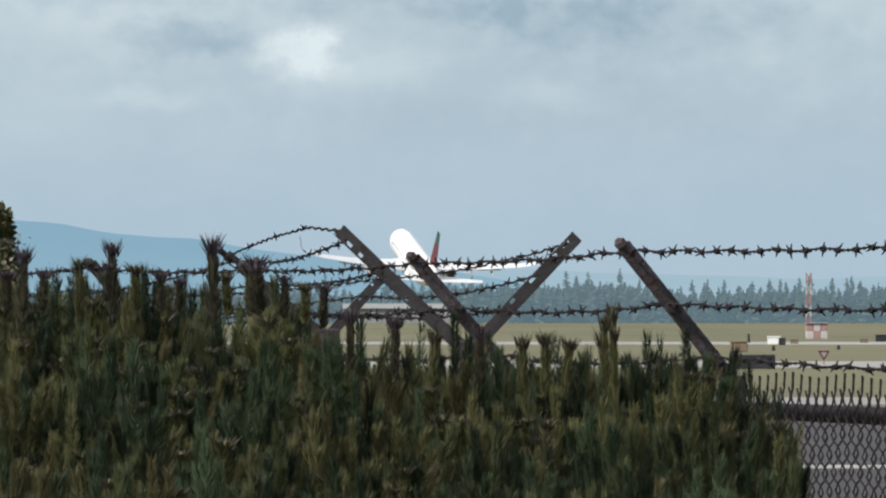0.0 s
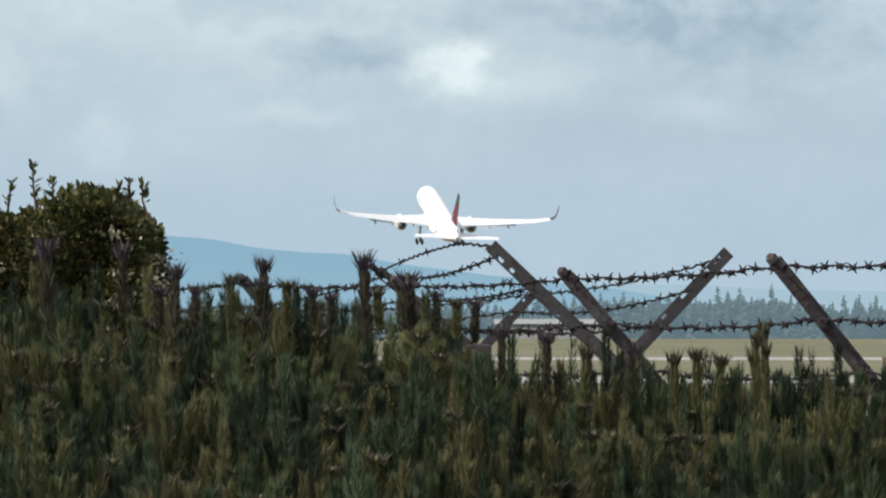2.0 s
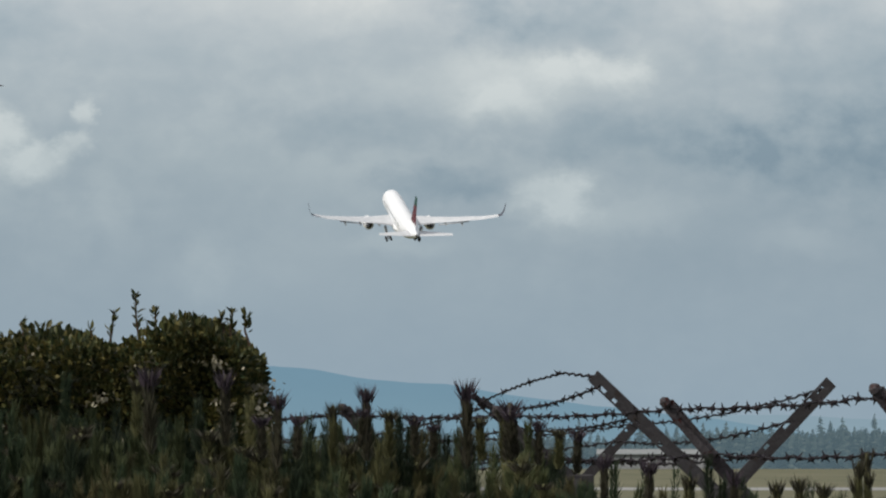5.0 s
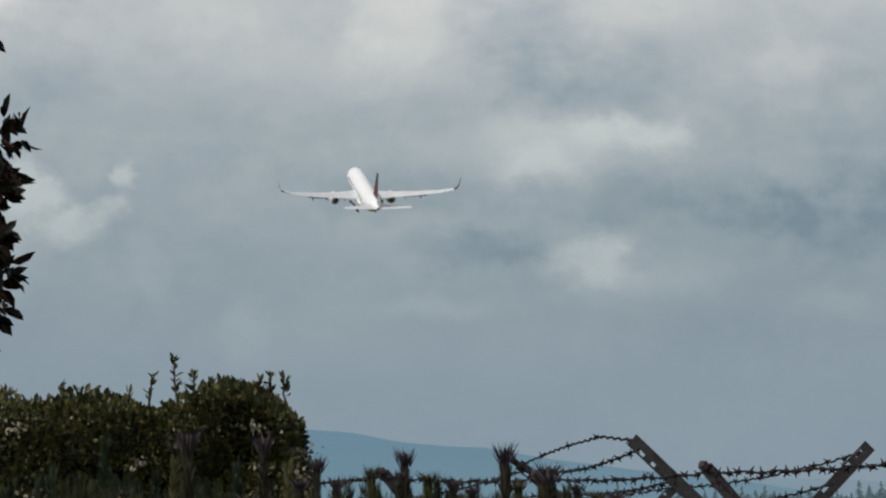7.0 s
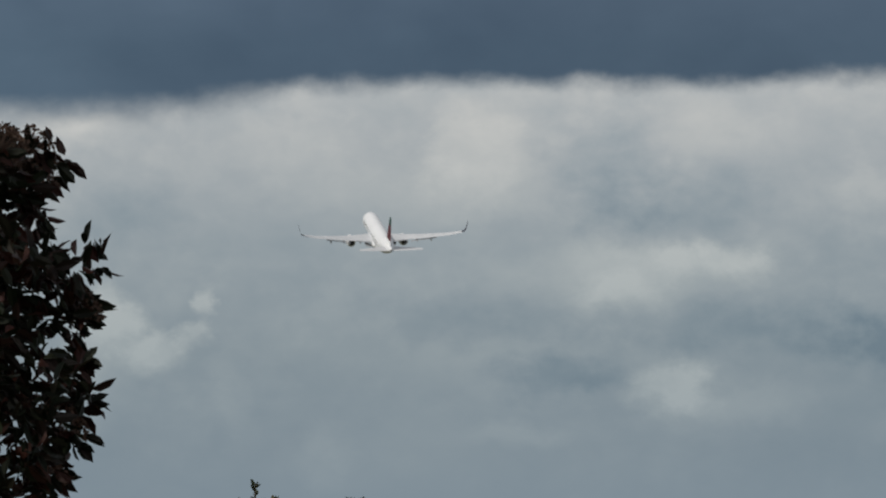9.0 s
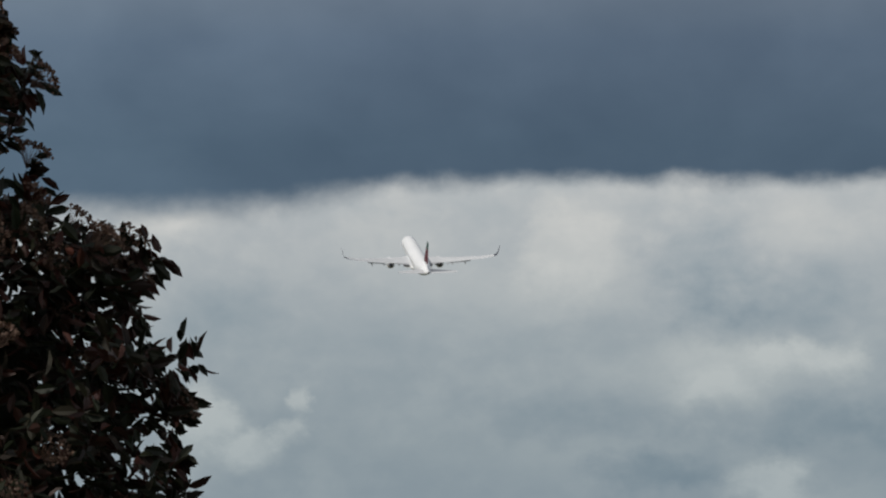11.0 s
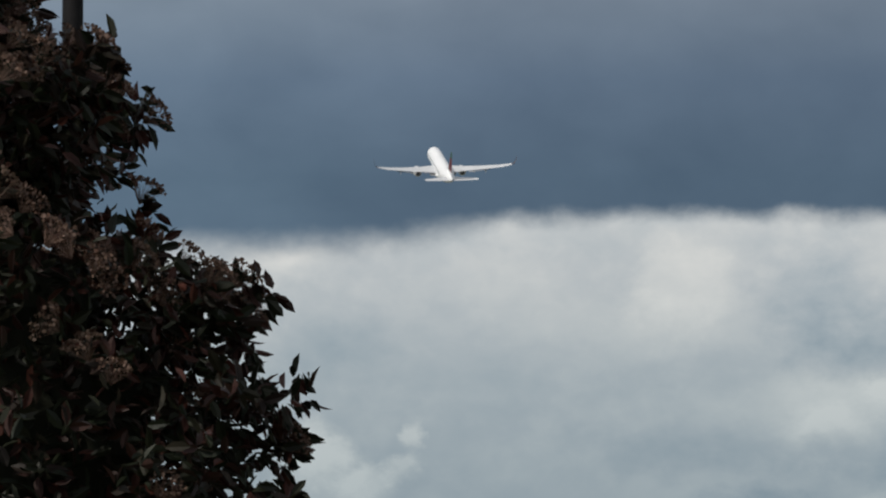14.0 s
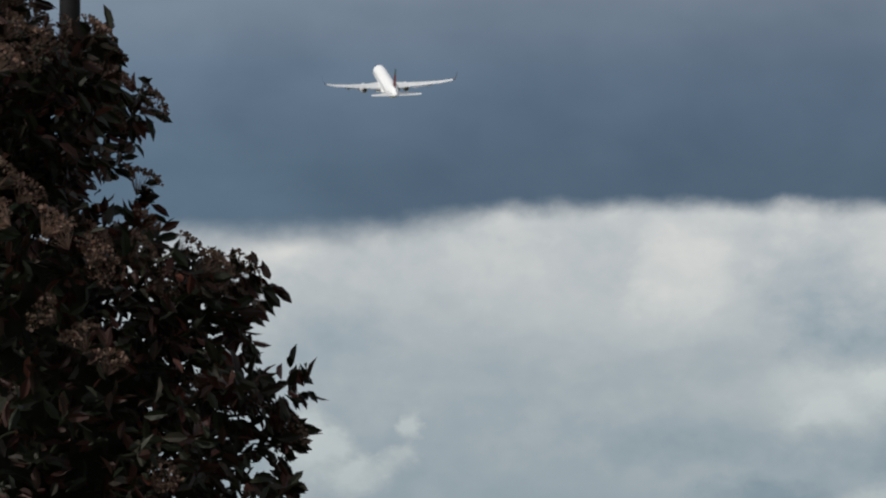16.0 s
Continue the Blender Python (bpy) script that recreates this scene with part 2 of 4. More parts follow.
# second set is near-black: random dark tone in front, painted shade behind
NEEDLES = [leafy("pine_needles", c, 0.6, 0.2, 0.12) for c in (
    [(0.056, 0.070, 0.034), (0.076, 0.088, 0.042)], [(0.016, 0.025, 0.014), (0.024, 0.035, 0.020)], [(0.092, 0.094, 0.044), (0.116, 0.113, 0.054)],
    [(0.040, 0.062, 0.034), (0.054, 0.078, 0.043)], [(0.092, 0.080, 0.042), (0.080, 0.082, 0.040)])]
# shade inside the foliage, put into one near-black colour
CORE = surface("painted_inner_shade", (0.012, 0.014, 0.009), (0.020, 0.020, 0.012), 30.0, 0.9)
# mast and hut paints, with the haze of distance mixed into their colours
HAZE_RED = surface("hazed_red_paint", (0.34, 0.215, 0.20), (0.31, 0.19, 0.18), 3.0, 0.8)
HAZE_WHITE = surface("hazed_white_paint", (0.46, 0.45, 0.44), (0.40, 0.39, 0.385), 3.0, 0.8)
CANDLE = leafy("young_pine_shoots", [(0.056, 0.056, 0.036), (0.052, 0.046, 0.036), (0.072, 0.066, 0.044)], 0.6, 0.2, 0.15)
TIP = leafy("purple_shoot_tips", [(0.066, 0.050, 0.070), (0.088, 0.068, 0.084), (0.052, 0.042, 0.056)], 0.6, 0.2, 0.15)
HEDGE = leafy("hedge_leaves", [(0.028, 0.042, 0.018), (0.075, 0.080, 0.028), (0.140, 0.120, 0.042), (0.050, 0.060, 0.026)], 0.5, 0.3, 0.25)
BLOSSOM = leafy("cream_blossom", [(0.26, 0.24, 0.19), (0.36, 0.33, 0.26)], 0.8, 0.1, 0.2)
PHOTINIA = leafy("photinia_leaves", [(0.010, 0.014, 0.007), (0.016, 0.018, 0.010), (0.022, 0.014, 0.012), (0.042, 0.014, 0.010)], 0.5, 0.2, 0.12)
FADED = leafy("faded_flower_heads", [(0.13, 0.085, 0.065), (0.20, 0.14, 0.12), (0.08, 0.046, 0.036)], 0.8, 0.1, 0.25)
PAINT = surface("white_aircraft_paint", (0.84, 0.85, 0.86), (0.80, 0.81, 0.83), 0.25, 0.35, spec=0.5)
WINGSKIN = surface("pale_grey_wing_skin", (0.52, 0.54, 0.56), (0.62, 0.63, 0.65), 0.4, 0.45, spec=0.5)
FLAPSKIN = surface("grey_flap_skin", (0.30, 0.31, 0.33), (0.37, 0.38, 0.40), 0.4, 0.5, spec=0.4)
ENGINE = surface("engine_metal", (0.10, 0.10, 0.11), (0.16, 0.16, 0.17), 1.0, 0.4, 0.6)
BLACK = surface("black_rubber", (0.02, 0.02, 0.02), (0.03, 0.03, 0.03), 2.0, 0.8)
RED = surface("red_paint", (0.115, 0.020, 0.026), (0.095, 0.020, 0.026), 1.0, 0.5)
GREEN = surface("dark_green_paint", (0.02, 0.065, 0.05), (0.03, 0.08, 0.06), 1.0, 0.5)
NAVY = surface("dark_winglet_paint", (0.05, 0.055, 0.075), (0.07, 0.07, 0.09), 1.0, 0.5)
SHED = surface("mist_pale_metal", (0.20, 0.215, 0.22), (0.26, 0.27, 0.27), 0.3, 0.8)
WHITE = surface("white_paint", (0.75, 0.75, 0.74), (0.68, 0.68, 0.67), 3.0, 0.6)
SIGN = surface("dark_sign_back", (0.025, 0.027, 0.03), (0.04, 0.042, 0.045), 3.0, 0.7)
GREY = surface("grey_painted_metal", (0.22, 0.23, 0.24), (0.28, 0.28, 0.29), 3.0, 0.6)
BROWN = surface("brown_painted_metal", (0.17, 0.13, 0.095), (0.21, 0.165, 0.12), 3.0, 0.7)


# ---- mesh helpers ----
def mesh_of(name, verts, faces, mats, idx=None, smooth=False):
    me = bpy.data.meshes.new(name)
    me.from_pydata([tuple(v) for v in verts], [], [tuple(f) for f in faces])
    for m in mats if isinstance(mats, (list, tuple)) else [mats]:
        me.materials.append(m)
    if idx is not None:
        me.polygons.foreach_set("material_index", np.asarray(idx, dtype=np.int32))
    if smooth:
        me.polygons.foreach_set("use_smooth", np.ones(len(me.polygons), dtype=bool))
    me.update()
    return me


def from_bm(name, bm, mat, smooth=False):
    me = bpy.data.meshes.new(name)
    bm.normal_update()
    bm.to_mesh(me)
    bm.free()
    me.materials.append(mat)
    if smooth:
        me.polygons.foreach_set("use_smooth", np.ones(len(me.polygons), dtype=bool))
    return me


def part(name, data, parent, label="", m=None, kind=""):
    ob = new(name, data)
    ob.parent = parent
    if m is not None:
        ob.matrix_basis = m
    return tagged(ob, label, kind=kind)


def box_bm(bm, size, m, bevel=0.0):
    r = bmesh.ops.create_cube(bm, size=1.0, matrix=m @ Matrix.Diagonal((*size, 1)))
    if bevel:
        edges = list({e for v in r["verts"] for e in v.link_edges})
        bmesh.ops.bevel(bm, geom=edges, offset=bevel, segments=1, affect="EDGES")
    return r


def box_mesh(name, size, mat, at=(0, 0, 0), bevel=0.0):
    bm = bmesh.new()
    box_bm(bm, size, Matrix.Translation(at), bevel)
    return from_bm(name, bm, mat)


def frame_to(a, b):
    """Pose whose z axis runs from a to b, placed half way."""
    a, b = Vector(a), Vector(b)
    return Matrix.Translation((a + b) / 2) @ (b - a).to_track_quat("Z", "Y").to_matrix().to_4x4()


def tube(path, radius, sides=4, closed_ends=True):
    """Vertices and faces of a tube along a list of points; radius a number or a list."""
    p = np.array([tuple(v) for v in path], dtype=float)
    n = len(p)
    rad = np.full(n, radius) if np.isscalar(radius) else np.array(radius)
    tan = np.gradient(p, axis=0)
    tan /= np.linalg.norm(tan, axis=1)[:, None] + 1e-12
    ref = np.where(np.abs(tan[:, 2:3]) > 0.9, np.array([[1.0, 0, 0]]), np.array([[0, 0, 1.0]]))
    s = np.cross(tan, ref)
    s /= np.linalg.norm(s, axis=1)[:, None] + 1e-12
    u = np.cross(s, tan)
    ang = np.arange(sides) * 2 * np.pi / sides
    v = p[:, None, :] + rad[:, None, None] * (np.cos(ang)[None, :, None] * s[:, None, :] + np.sin(ang)[None, :, None] * u[:, None, :])
    f = []
    for i in range(n - 1):
        for j in range(sides):
            k = (j + 1) % sides
            f.append((i * sides + j, i * sides + k, (i + 1) * sides + k, (i + 1) * sides + j))
    return v.reshape(-1, 3), f


class Heap:
    """Collects pieces for one mesh."""

    def __init__(self):
        self.v, self.f, self.i, self.n = [], [], [], 0

    def add(self, v, f, idx=0):
        self.v.append(np.asarray(v))
        self.f += [tuple(k + self.n for k in q) for q in f]
        self.i += [idx] * len(f)
        self.n += len(v)

    def blades(self, base, tip, side, idx=0):
        """Many thin three-cornered blades at once."""
        n = len(base)
        v = np.empty((n, 3, 3))
        v[:, 0], v[:, 1], v[:, 2] = base - side, base + side, tip
        self.v.append(v.reshape(-1, 3))
        q = np.arange(n * 3).reshape(n, 3) + self.n
        self.f += q.tolist()
        self.i += [idx] * n if np.isscalar(idx) else list(idx)
        self.n += n * 3

    def leaves(self, base, along, side, up, idx=0, petal=False):
        """Many leaves, folded along the rib and bent: eight triangles; petals: two."""
        n = len(base)
        if petal:
            v = np.stack([base, base + 0.55 * along - side, base + along, base + 0.55 * along + side], 1)
            face = [(0, 1, 2, 3)]
        else:
            v = np.stack([base, base + 0.3 * along - 0.85 * side + 0.5 * up, base + 0.3 * along, base + 0.3 * along + 0.85 * side + 0.5 * up,
                          base + 0.68 * along - 0.8 * side + 0.35 * up, base + 0.68 * along - 0.1 * up, base + 0.68 * along + 0.8 * side + 0.35 * up,
                          base + along - 0.35 * up], 1)
            face = [(0, 1, 2), (0, 2, 3), (1, 4, 5, 2), (2, 5, 6, 3), (4, 7, 5), (5, 7, 6)]
        w = v.shape[1]
        self.v.append(v.reshape(-1, 3))
        ids = np.full(n, idx) if np.isscalar(idx) else np.asarray(idx)
        for f in face:
            self.f += (np.arange(n)[:, None] * w + self.n + np.array(f)[None]).tolist()
            self.i += ids.tolist()
        self.n += n * w

    def mesh(self, name, mats, smooth=False):
        return mesh_of(name, np.concatenate(self.v), self.f, mats, self.i, smooth)


rng = np.random.default_rng(7)


def unit(v):
    return v / (np.linalg.norm(v, axis=-1, keepdims=True) + 1e-12)


# ---- ground and distance ----
def ground():
    xs = np.concatenate([np.linspace(-1800, -60, 14), np.linspace(-40, 40, 9), np.linspace(60, 1800, 14)])
    ys = np.concatenate([np.linspace(-300, 0, 4), np.geomspace(6, 4500, 26)])
    v = [(x, y, 0.0) for y in ys for x in xs]
    w = len(xs)
    f = [(j * w + i, j * w + i + 1, (j + 1) * w + i + 1, (j + 1) * w + i) for j in range(len(ys) - 1) for i in range(w - 1)]
    tagged(new("ground", mesh_of("ground", v, f, GRASS)), "dry yellow-green grass of a flat airfield", "ground", kind="structure")
    for name, y0, y1, mat, label in (
            ("road", 50, 152, ASPHALT, "pale grey asphalt perimeter road behind the fence"),
            ("road_edge_line", 94.6, 96.4, LINE, "white painted edge line on the road"),
            ("pavement", 164, 178, PALE, "light concrete strip across the grass"),
            ("taxiway", 284, 322, CONCRETE, "light grey concrete taxiway"),
            ("runway", 520, 575, CONCRETE, "pale concrete runway far out in the grass")):
        bm = bmesh.new()
        box_bm(bm, (3000, y1 - y0, 0.06 if mat is LINE else 0.04), Matrix.Translation((0, (y0 + y1) / 2, 0.0)))
        tagged(new(name, from_bm(name, bm, mat)), label, name, kind="structure")


def ridge(name, d, prof, mat, label, seed):
    """A long hill: a ridge line with slopes to front and back."""
    hs = np.linspace(prof[0][0], prof[-1][0], 90)
    top = np.interp(hs, [p[0] for p in prof], [p[1] for p in prof])
    r = np.random.default_rng(seed)
    top = top + np.convolve(r.normal(0, 2.2, 90), [0.25, 0.5, 0.25], "same")
    v = []
    for h, t in zip(hs, top):
        x, z = h * d / 12818, EYE.z + t * d / 12818
        v += [(x, d - 160, -2), (x, d - 60, z * 0.7), (x, d, z), (x, d + 220, -2)]
    f = [(4 * i + j, 4 * i + 4 + j, 4 * i + 5 + j, 4 * i + 1 + j) for i in range(89) for j in range(3)]
    tagged(new(name, mesh_of(name, v, f, mat, smooth=True)), label, "hill", kind="structure")


def fir(heap, x, y, h, r, full=0.24):
    n = 110
    t = r.random(n) ** 0.8
    z = h * (0.06 + 0.92 * t)
    ang = r.random(n) * 2 * np.pi
    reach = h * (full + 0.2 * r.random()) * (1 - t) ** 0.8 * (0.6 + 0.5 * r.random(n)) + 0.25
    out = np.stack([np.cos(ang), np.sin(ang), 0 * ang], 1)
    base = np.stack([0 * z + x, 0 * z + y, z], 1)
    tip = base + out * reach[:, None] + np.array([0, 0, -1]) * (0.25 * reach)[:, None]
    side = np.stack([-np.sin(ang), np.cos(ang), 0 * ang], 1) * (0.3 * reach + 0.2)[:, None] + np.array([0, 0, 0.3])
    heap.blades(base, tip, side)
    v, f = tube([(x, y, -0.2), (x, y, h * 0.5), (x, y, h)], [0.012 * h + 0.1, 0.25, 0.04], 5)
    heap.add(v, f)


def far_wood():
    r = np.random.default_rng(3)
    heap = Heap()
    for i in range(260):
        x = -420 + 700 * (i + r.random()) / 260
        h = (11 + 4.5 * r.random() ** 1.4) if r.random() > 0.10 else 15 + 3.2 * r.random()
        h *= 0.9 if x < -20 else 1.0
        fir(heap, x, 2290 + 40 * r.random(), h, r)
    for i in range(900):
        x = -420 + 700 * (i + r.random()) / 900
        fir(heap, x, 2250 + 30 * r.random(), (10.4 + 1.2 * math.sin(x * 0.05) + 0.8 * math.sin(x * 0.13 + 1) + 1.8 * r.random() ** 2) * (0.93 if x < -20 else 1.0), r, 0.34)
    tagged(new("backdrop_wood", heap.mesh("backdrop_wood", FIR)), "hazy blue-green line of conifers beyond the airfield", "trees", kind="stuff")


ground()
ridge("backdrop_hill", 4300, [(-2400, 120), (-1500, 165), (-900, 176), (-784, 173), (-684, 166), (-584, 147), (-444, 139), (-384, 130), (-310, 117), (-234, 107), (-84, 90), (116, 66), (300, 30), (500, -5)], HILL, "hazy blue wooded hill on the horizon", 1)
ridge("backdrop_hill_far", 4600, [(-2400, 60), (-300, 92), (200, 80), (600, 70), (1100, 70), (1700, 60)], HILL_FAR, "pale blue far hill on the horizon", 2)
far_wood()


def mist_shed():
    """A long low shed before the wood, made up in place of pale mist."""
    shed = tagged(new("mist_stand_in_shed"), "long low pale grey shed standing in for mist far across the airfield", "building")
    shed.location = (-13, 2200, 0)
    wall = part("wall", box_mesh("wall", (34, 10, 4.6), SHED, (0, 5, 2.3), 0.05), shed)
    bm = bmesh.new()
    for y, tilt in ((2.2, 14), (7.8, -14)):
        box_bm(bm, (35, 6.2, 0.2), Matrix.Translation((0, y, 5.25)) @ pose(0, 0, 0, tilt, 0, 0))
    part("roof", from_bm("roof", bm, SHED), shed)
    for i in range(6):
        part("door", box_mesh("door", (3.6, 0.16, 3.4), GREY, ((i - 2.5) * 5.4, -0.06, 1.7), 0.03), wall)


mist_shed()


# ---- the airliner ----
def loft(rings, cap=True):
    n = len(rings[0])
    v = [p for r in rings for p in r]
    f = [(i * n + j, i * n + (j + 1) % n, (i + 1) * n + (j + 1) % n, (i + 1) * n + j) for i in range(len(rings) - 1) for j in range(n)]
    if cap:
        f += [tuple(range(n))[::-1], tuple(range((len(rings) - 1) * n, len(rings) * n))]
    return v, f


FOIL = [(0.0, 0.0), (0.04, 0.035), (0.2, 0.062), (0.45, 0.06), (0.75, 0.03), (1.0, 0.002), (1.0, -0.002), (0.75, -0.018), (0.4, -0.045), (0.15, -0.042), (0.04, -0.025)]


def blade_mesh(name, secs, mat, upright=False):
    """Wing-like body from sections (span, leading edge y, chord, height, thickness factor)."""
    rings = []
    for x, y, c, z, th in secs:
        rings.append([((t * c * th * 1.0 + z, y - s * c, x) if upright else (x, y - s * c, z + t * c * th)) for s, t in FOIL])
    v, f = loft(rings)
    return mesh_of(name, v, f, mat, smooth=False)


def ring(y, rx, rz, cz, n=28):
    return [(rx * math.sin(2 * math.pi * i / n), y, cz + rz * math.cos(2 * math.pi * i / n)) for i in range(n)]


def airliner():
    jet = tagged(new("airliner"), "white twin-engine airliner with a red fin climbing after take-off", "airplane")
    prof = [(27.0, 0.12, 0.12, -0.75), (26.5, 0.75, 0.72, -0.65), (25.5, 1.3, 1.28, -0.5), (24.0, 1.95, 2.1, -0.12), (22.0, 2.35, 2.52, -0.02),
            (19.5, 2.48, 2.66, 0.0), (16, 2.52, 2.7, 0.0), (8, 2.52, 2.7, 0.0), (0, 2.52, 2.7, 0.0), (-8, 2.52, 2.7, 0.0), (-12, 2.5, 2.66, 0.05),
            (-16, 2.28, 2.35, 0.36), (-20, 1.8, 1.85, 0.78), (-24, 1.12, 1.2, 1.15), (-26.5, 0.65, 0.75, 1.35), (-27.9, 0.3, 0.34, 1.42)]
    v, f = loft([ring(*p) for p in prof])
    part("fuselage", mesh_of("fuselage", v, f, PAINT, smooth=True), jet)
    v, f = loft([ring(10.5, 0.4, 0.3, -2.2), ring(8.5, 2.0, 0.9, -2.1), ring(3, 2.75, 1.25, -2.0), ring(-4, 2.7, 1.2, -2.0), ring(-8.5, 1.4, 0.6, -1.9)])
    part("wing_fairing", mesh_of("wing_fairing", v, f, PAINT, smooth=True), jet)
    tail = mesh_of("tail_cone", *loft([ring(-27.9, 0.3, 0.34, 1.42, 14), ring(-28.3, 0.2, 0.22, 1.44, 14)]), ENGINE)
    part("exhaust_cone", tail, jet, "dark tail exhaust")
    # cabin windows, a row of small dark panes down each side
    pane = box_mesh("pane", (0.03, 0.28, 0.4), NAVY, bevel=0.01)
    for side in (-1, 1):
        for i in range(34):
            y = 17.5 - i * 0.9
            part("cabin_window", pane, jet, m=pose(side * 2.475, y, 0.55))
    shield = mesh_of("windscreen", *loft([[(x, 24.6 - abs(x) * 0.55, 0.95), (x, 24.1 - abs(x) * 0.55, 1.5), (x, 23.9 - abs(x) * 0.5, 1.45), (x, 24.3 - abs(x) * 0.55, 0.9)] for x in (-1.5, -0.75, 0, 0.75, 1.5)]), NAVY)
    part("windscreen", shield, jet)
    for side, word in ((-1, "left"), (1, "right")):
        secs = [(side * 1.5, 9.2, 11.2, -1.5, 1.0), (side * 4.0, 7.6, 9.4, -1.35, 1.0), (side * 8.0, 4.9, 7.0, -1.0, 0.9), (side * 14, 0.6, 5.2, 0.0, 0.85), (side * 20, -3.9, 3.6, 1.2, 0.8), (side * 23.6, -6.6, 2.5, 2.25, 0.8)]
        wing = part("wing", blade_mesh("wing", secs, WINGSKIN), jet)
        part("winglet", blade_mesh("winglet", [(side * 23.6, -6.6, 2.5, 2.25, 0.8), (side * 24.4, -7.2, 2.1, 2.65, 0.7), (side * 24.9, -7.9, 1.6, 3.7, 0.9), (side * 25.3, -8.6, 0.9, 5.7, 0.9)], NAVY), wing, "dark upturned winglet")
        for x0, x1, ya, yb, ch in ((3.0, 7.2, -1.6, -1.9, 1.7), (9.2, 16.5, -2.2, -4.6, 1.35)):
            za, zb = -1.55 + 0.03 * x0, -1.75 + 0.11 * x1
            part("flap", blade_mesh("flap", [(side * x0, ya + 0.2, ch, za, 1.2), (side * x1, yb + 0.2, ch * 0.8, zb, 1.2)], FLAPSKIN), wing)
        for x, y in ((6.0, -1.6), (11.0, -2.6), (15.0, -3.9)):
            z = -1.75 + 0.075 * x
            part("flap_fairing", mesh_of("flap_fairing", *loft([ring(y + 2.2, 0.05, 0.05, z, 8), ring(y + 1.0, 0.24, 0.3, z - 0.1, 8), ring(y - 0.3, 0.2, 0.26, z - 0.25, 8), ring(y - 1.4, 0.04, 0.05, z - 0.35, 8)]), WINGSKIN, smooth=True), wing, m=pose(side * x, 0, 0))
        eng = part("engine", mesh_of("nacelle", *loft([ring(9.6, 1.2, 1.2, 0, 20), ring(9.3, 1.4, 1.42, 0, 20), ring(7.5, 1.46, 1.5, 0, 20), ring(5.0, 1.3, 1.32, 0, 20), ring(4.2, 1.16, 1.16, 0, 20)]), PAINT, smooth=True), jet, m=pose(side * 7.9, 0, -2.95))
        part("exhaust", mesh_of("exhaust", *loft([ring(4.9, 1.12, 1.12, 0, 18), ring(3.9, 0.85, 0.85, 0, 18), ring(2.6, 0.55, 0.55, 0, 18), ring(1.9, 0.12, 0.12, 0, 18)]), ENGINE, smooth=True), eng, "dark metal exhaust")
        bm = bmesh.new()
        box_bm(bm, (0.42, 5.6, 0.9), Matrix.Translation((0, 5.0, 1.45)), 0.12)
        part("pylon", from_bm("pylon", bm, PAINT), eng)
        secs = [(side * 0.8, -20.4, 6.2, 1.05, 1.0), (side * 4.5, -22.9, 4.4, 1.25, 1.0), (side * 9.3, -26.0, 2.3, 1.6, 1.0)]
        part("tailplane", blade_mesh("tailplane", secs, WINGSKIN), jet)
    # fin: white root, red body, dark green top
    secs = [(2.2, -16.2, 9.4, 0, 0.6), (3.6, -17.8, 8.2, 0, 0.6), (6.0, -20.0, 6.6, 0, 0.6), (8.6, -22.3, 4.9, 0, 0.6), (10.9, -24.4, 3.4, 0, 0.6)]
    rings = [[(t * c * th, y - s * c, z) for s, t in FOIL] for z, y, c, _, th in secs]
    v, f = loft(rings)
    me = mesh_of("fin", v, f, [PAINT, RED, GREEN], [0] * 11 + [1] * 22 + [2] * 11 + [0, 2])
    part("fin", me, jet, "red fin with a dark green top")
    # main gear: strut and a four-wheel bogie on each side; folds inward
    gears = []
    for side in (-1, 1):
        bm = bmesh.new()
        bmesh.ops.create_cone(bm, cap_ends=True, segments=10, radius1=0.22, radius2=0.3, depth=3.4, matrix=Matrix.Translation((0, 0, -1.7)))
        box_bm(bm, (0.22, 2.0, 0.26), Matrix.Translation((0, 0, -3.4)), 0.05)
        g = part("main_gear", from_bm("gear_leg", bm, GREY), jet, "folding main landing gear leg", m=pose(side * 4.65, -2.6, -1.6))
        bm = bmesh.new()
        bmesh.ops.create_cone(bm, cap_ends=True, segments=18, radius1=0.58, radius2=0.58, depth=0.42, matrix=pose(0, 0, 0, 0, 90, 0))
        bmesh.ops.bevel(bm, geom=[e for e in bm.edges if len(e.link_faces) == 2 and e.calc_face_angle() > 1], offset=0.1, segments=2, affect="EDGES")
        wheel = from_bm("wheel", bm, BLACK)
        for wx in (-0.57, 0.57):
            for wy in (-0.72, 0.72):
                part("wheel", wheel, g, m=pose(wx, wy, -3.45))
        bm = bmesh.new()
        box_bm(bm, (0.06, 1.6, 2.2), Matrix.Translation((side * 0.45, 0, -1.4)), 0.02)
        part("gear_door", from_bm("gear_door", bm, PAINT), g)
        gears.append((g, side))
    return jet, gears


JET, GEARS = airliner()


NEAR = Matrix.Translation(EYE * (1 - 1.35)) @ Matrix.Scale(1.35, 4)


def settle(thing, x, y):
    """Carries a near thing, laid out smaller round the eye, to its true size and distance; its origin goes to its foot."""
    foot = NEAR @ Vector((x, y, 0))
    foot.z = 0.0
    thing.location = foot
    for c in thing.children:
        c.matrix_basis = Matrix.Translation(-foot) @ NEAR @ c.matrix_basis


# ---- the fences ----
RUN = Vector((-0.2554, 0.9668, 0))       # along the fence, away
OUT = Vector((-0.9668, -0.2554, 0))      # the way its arms lean


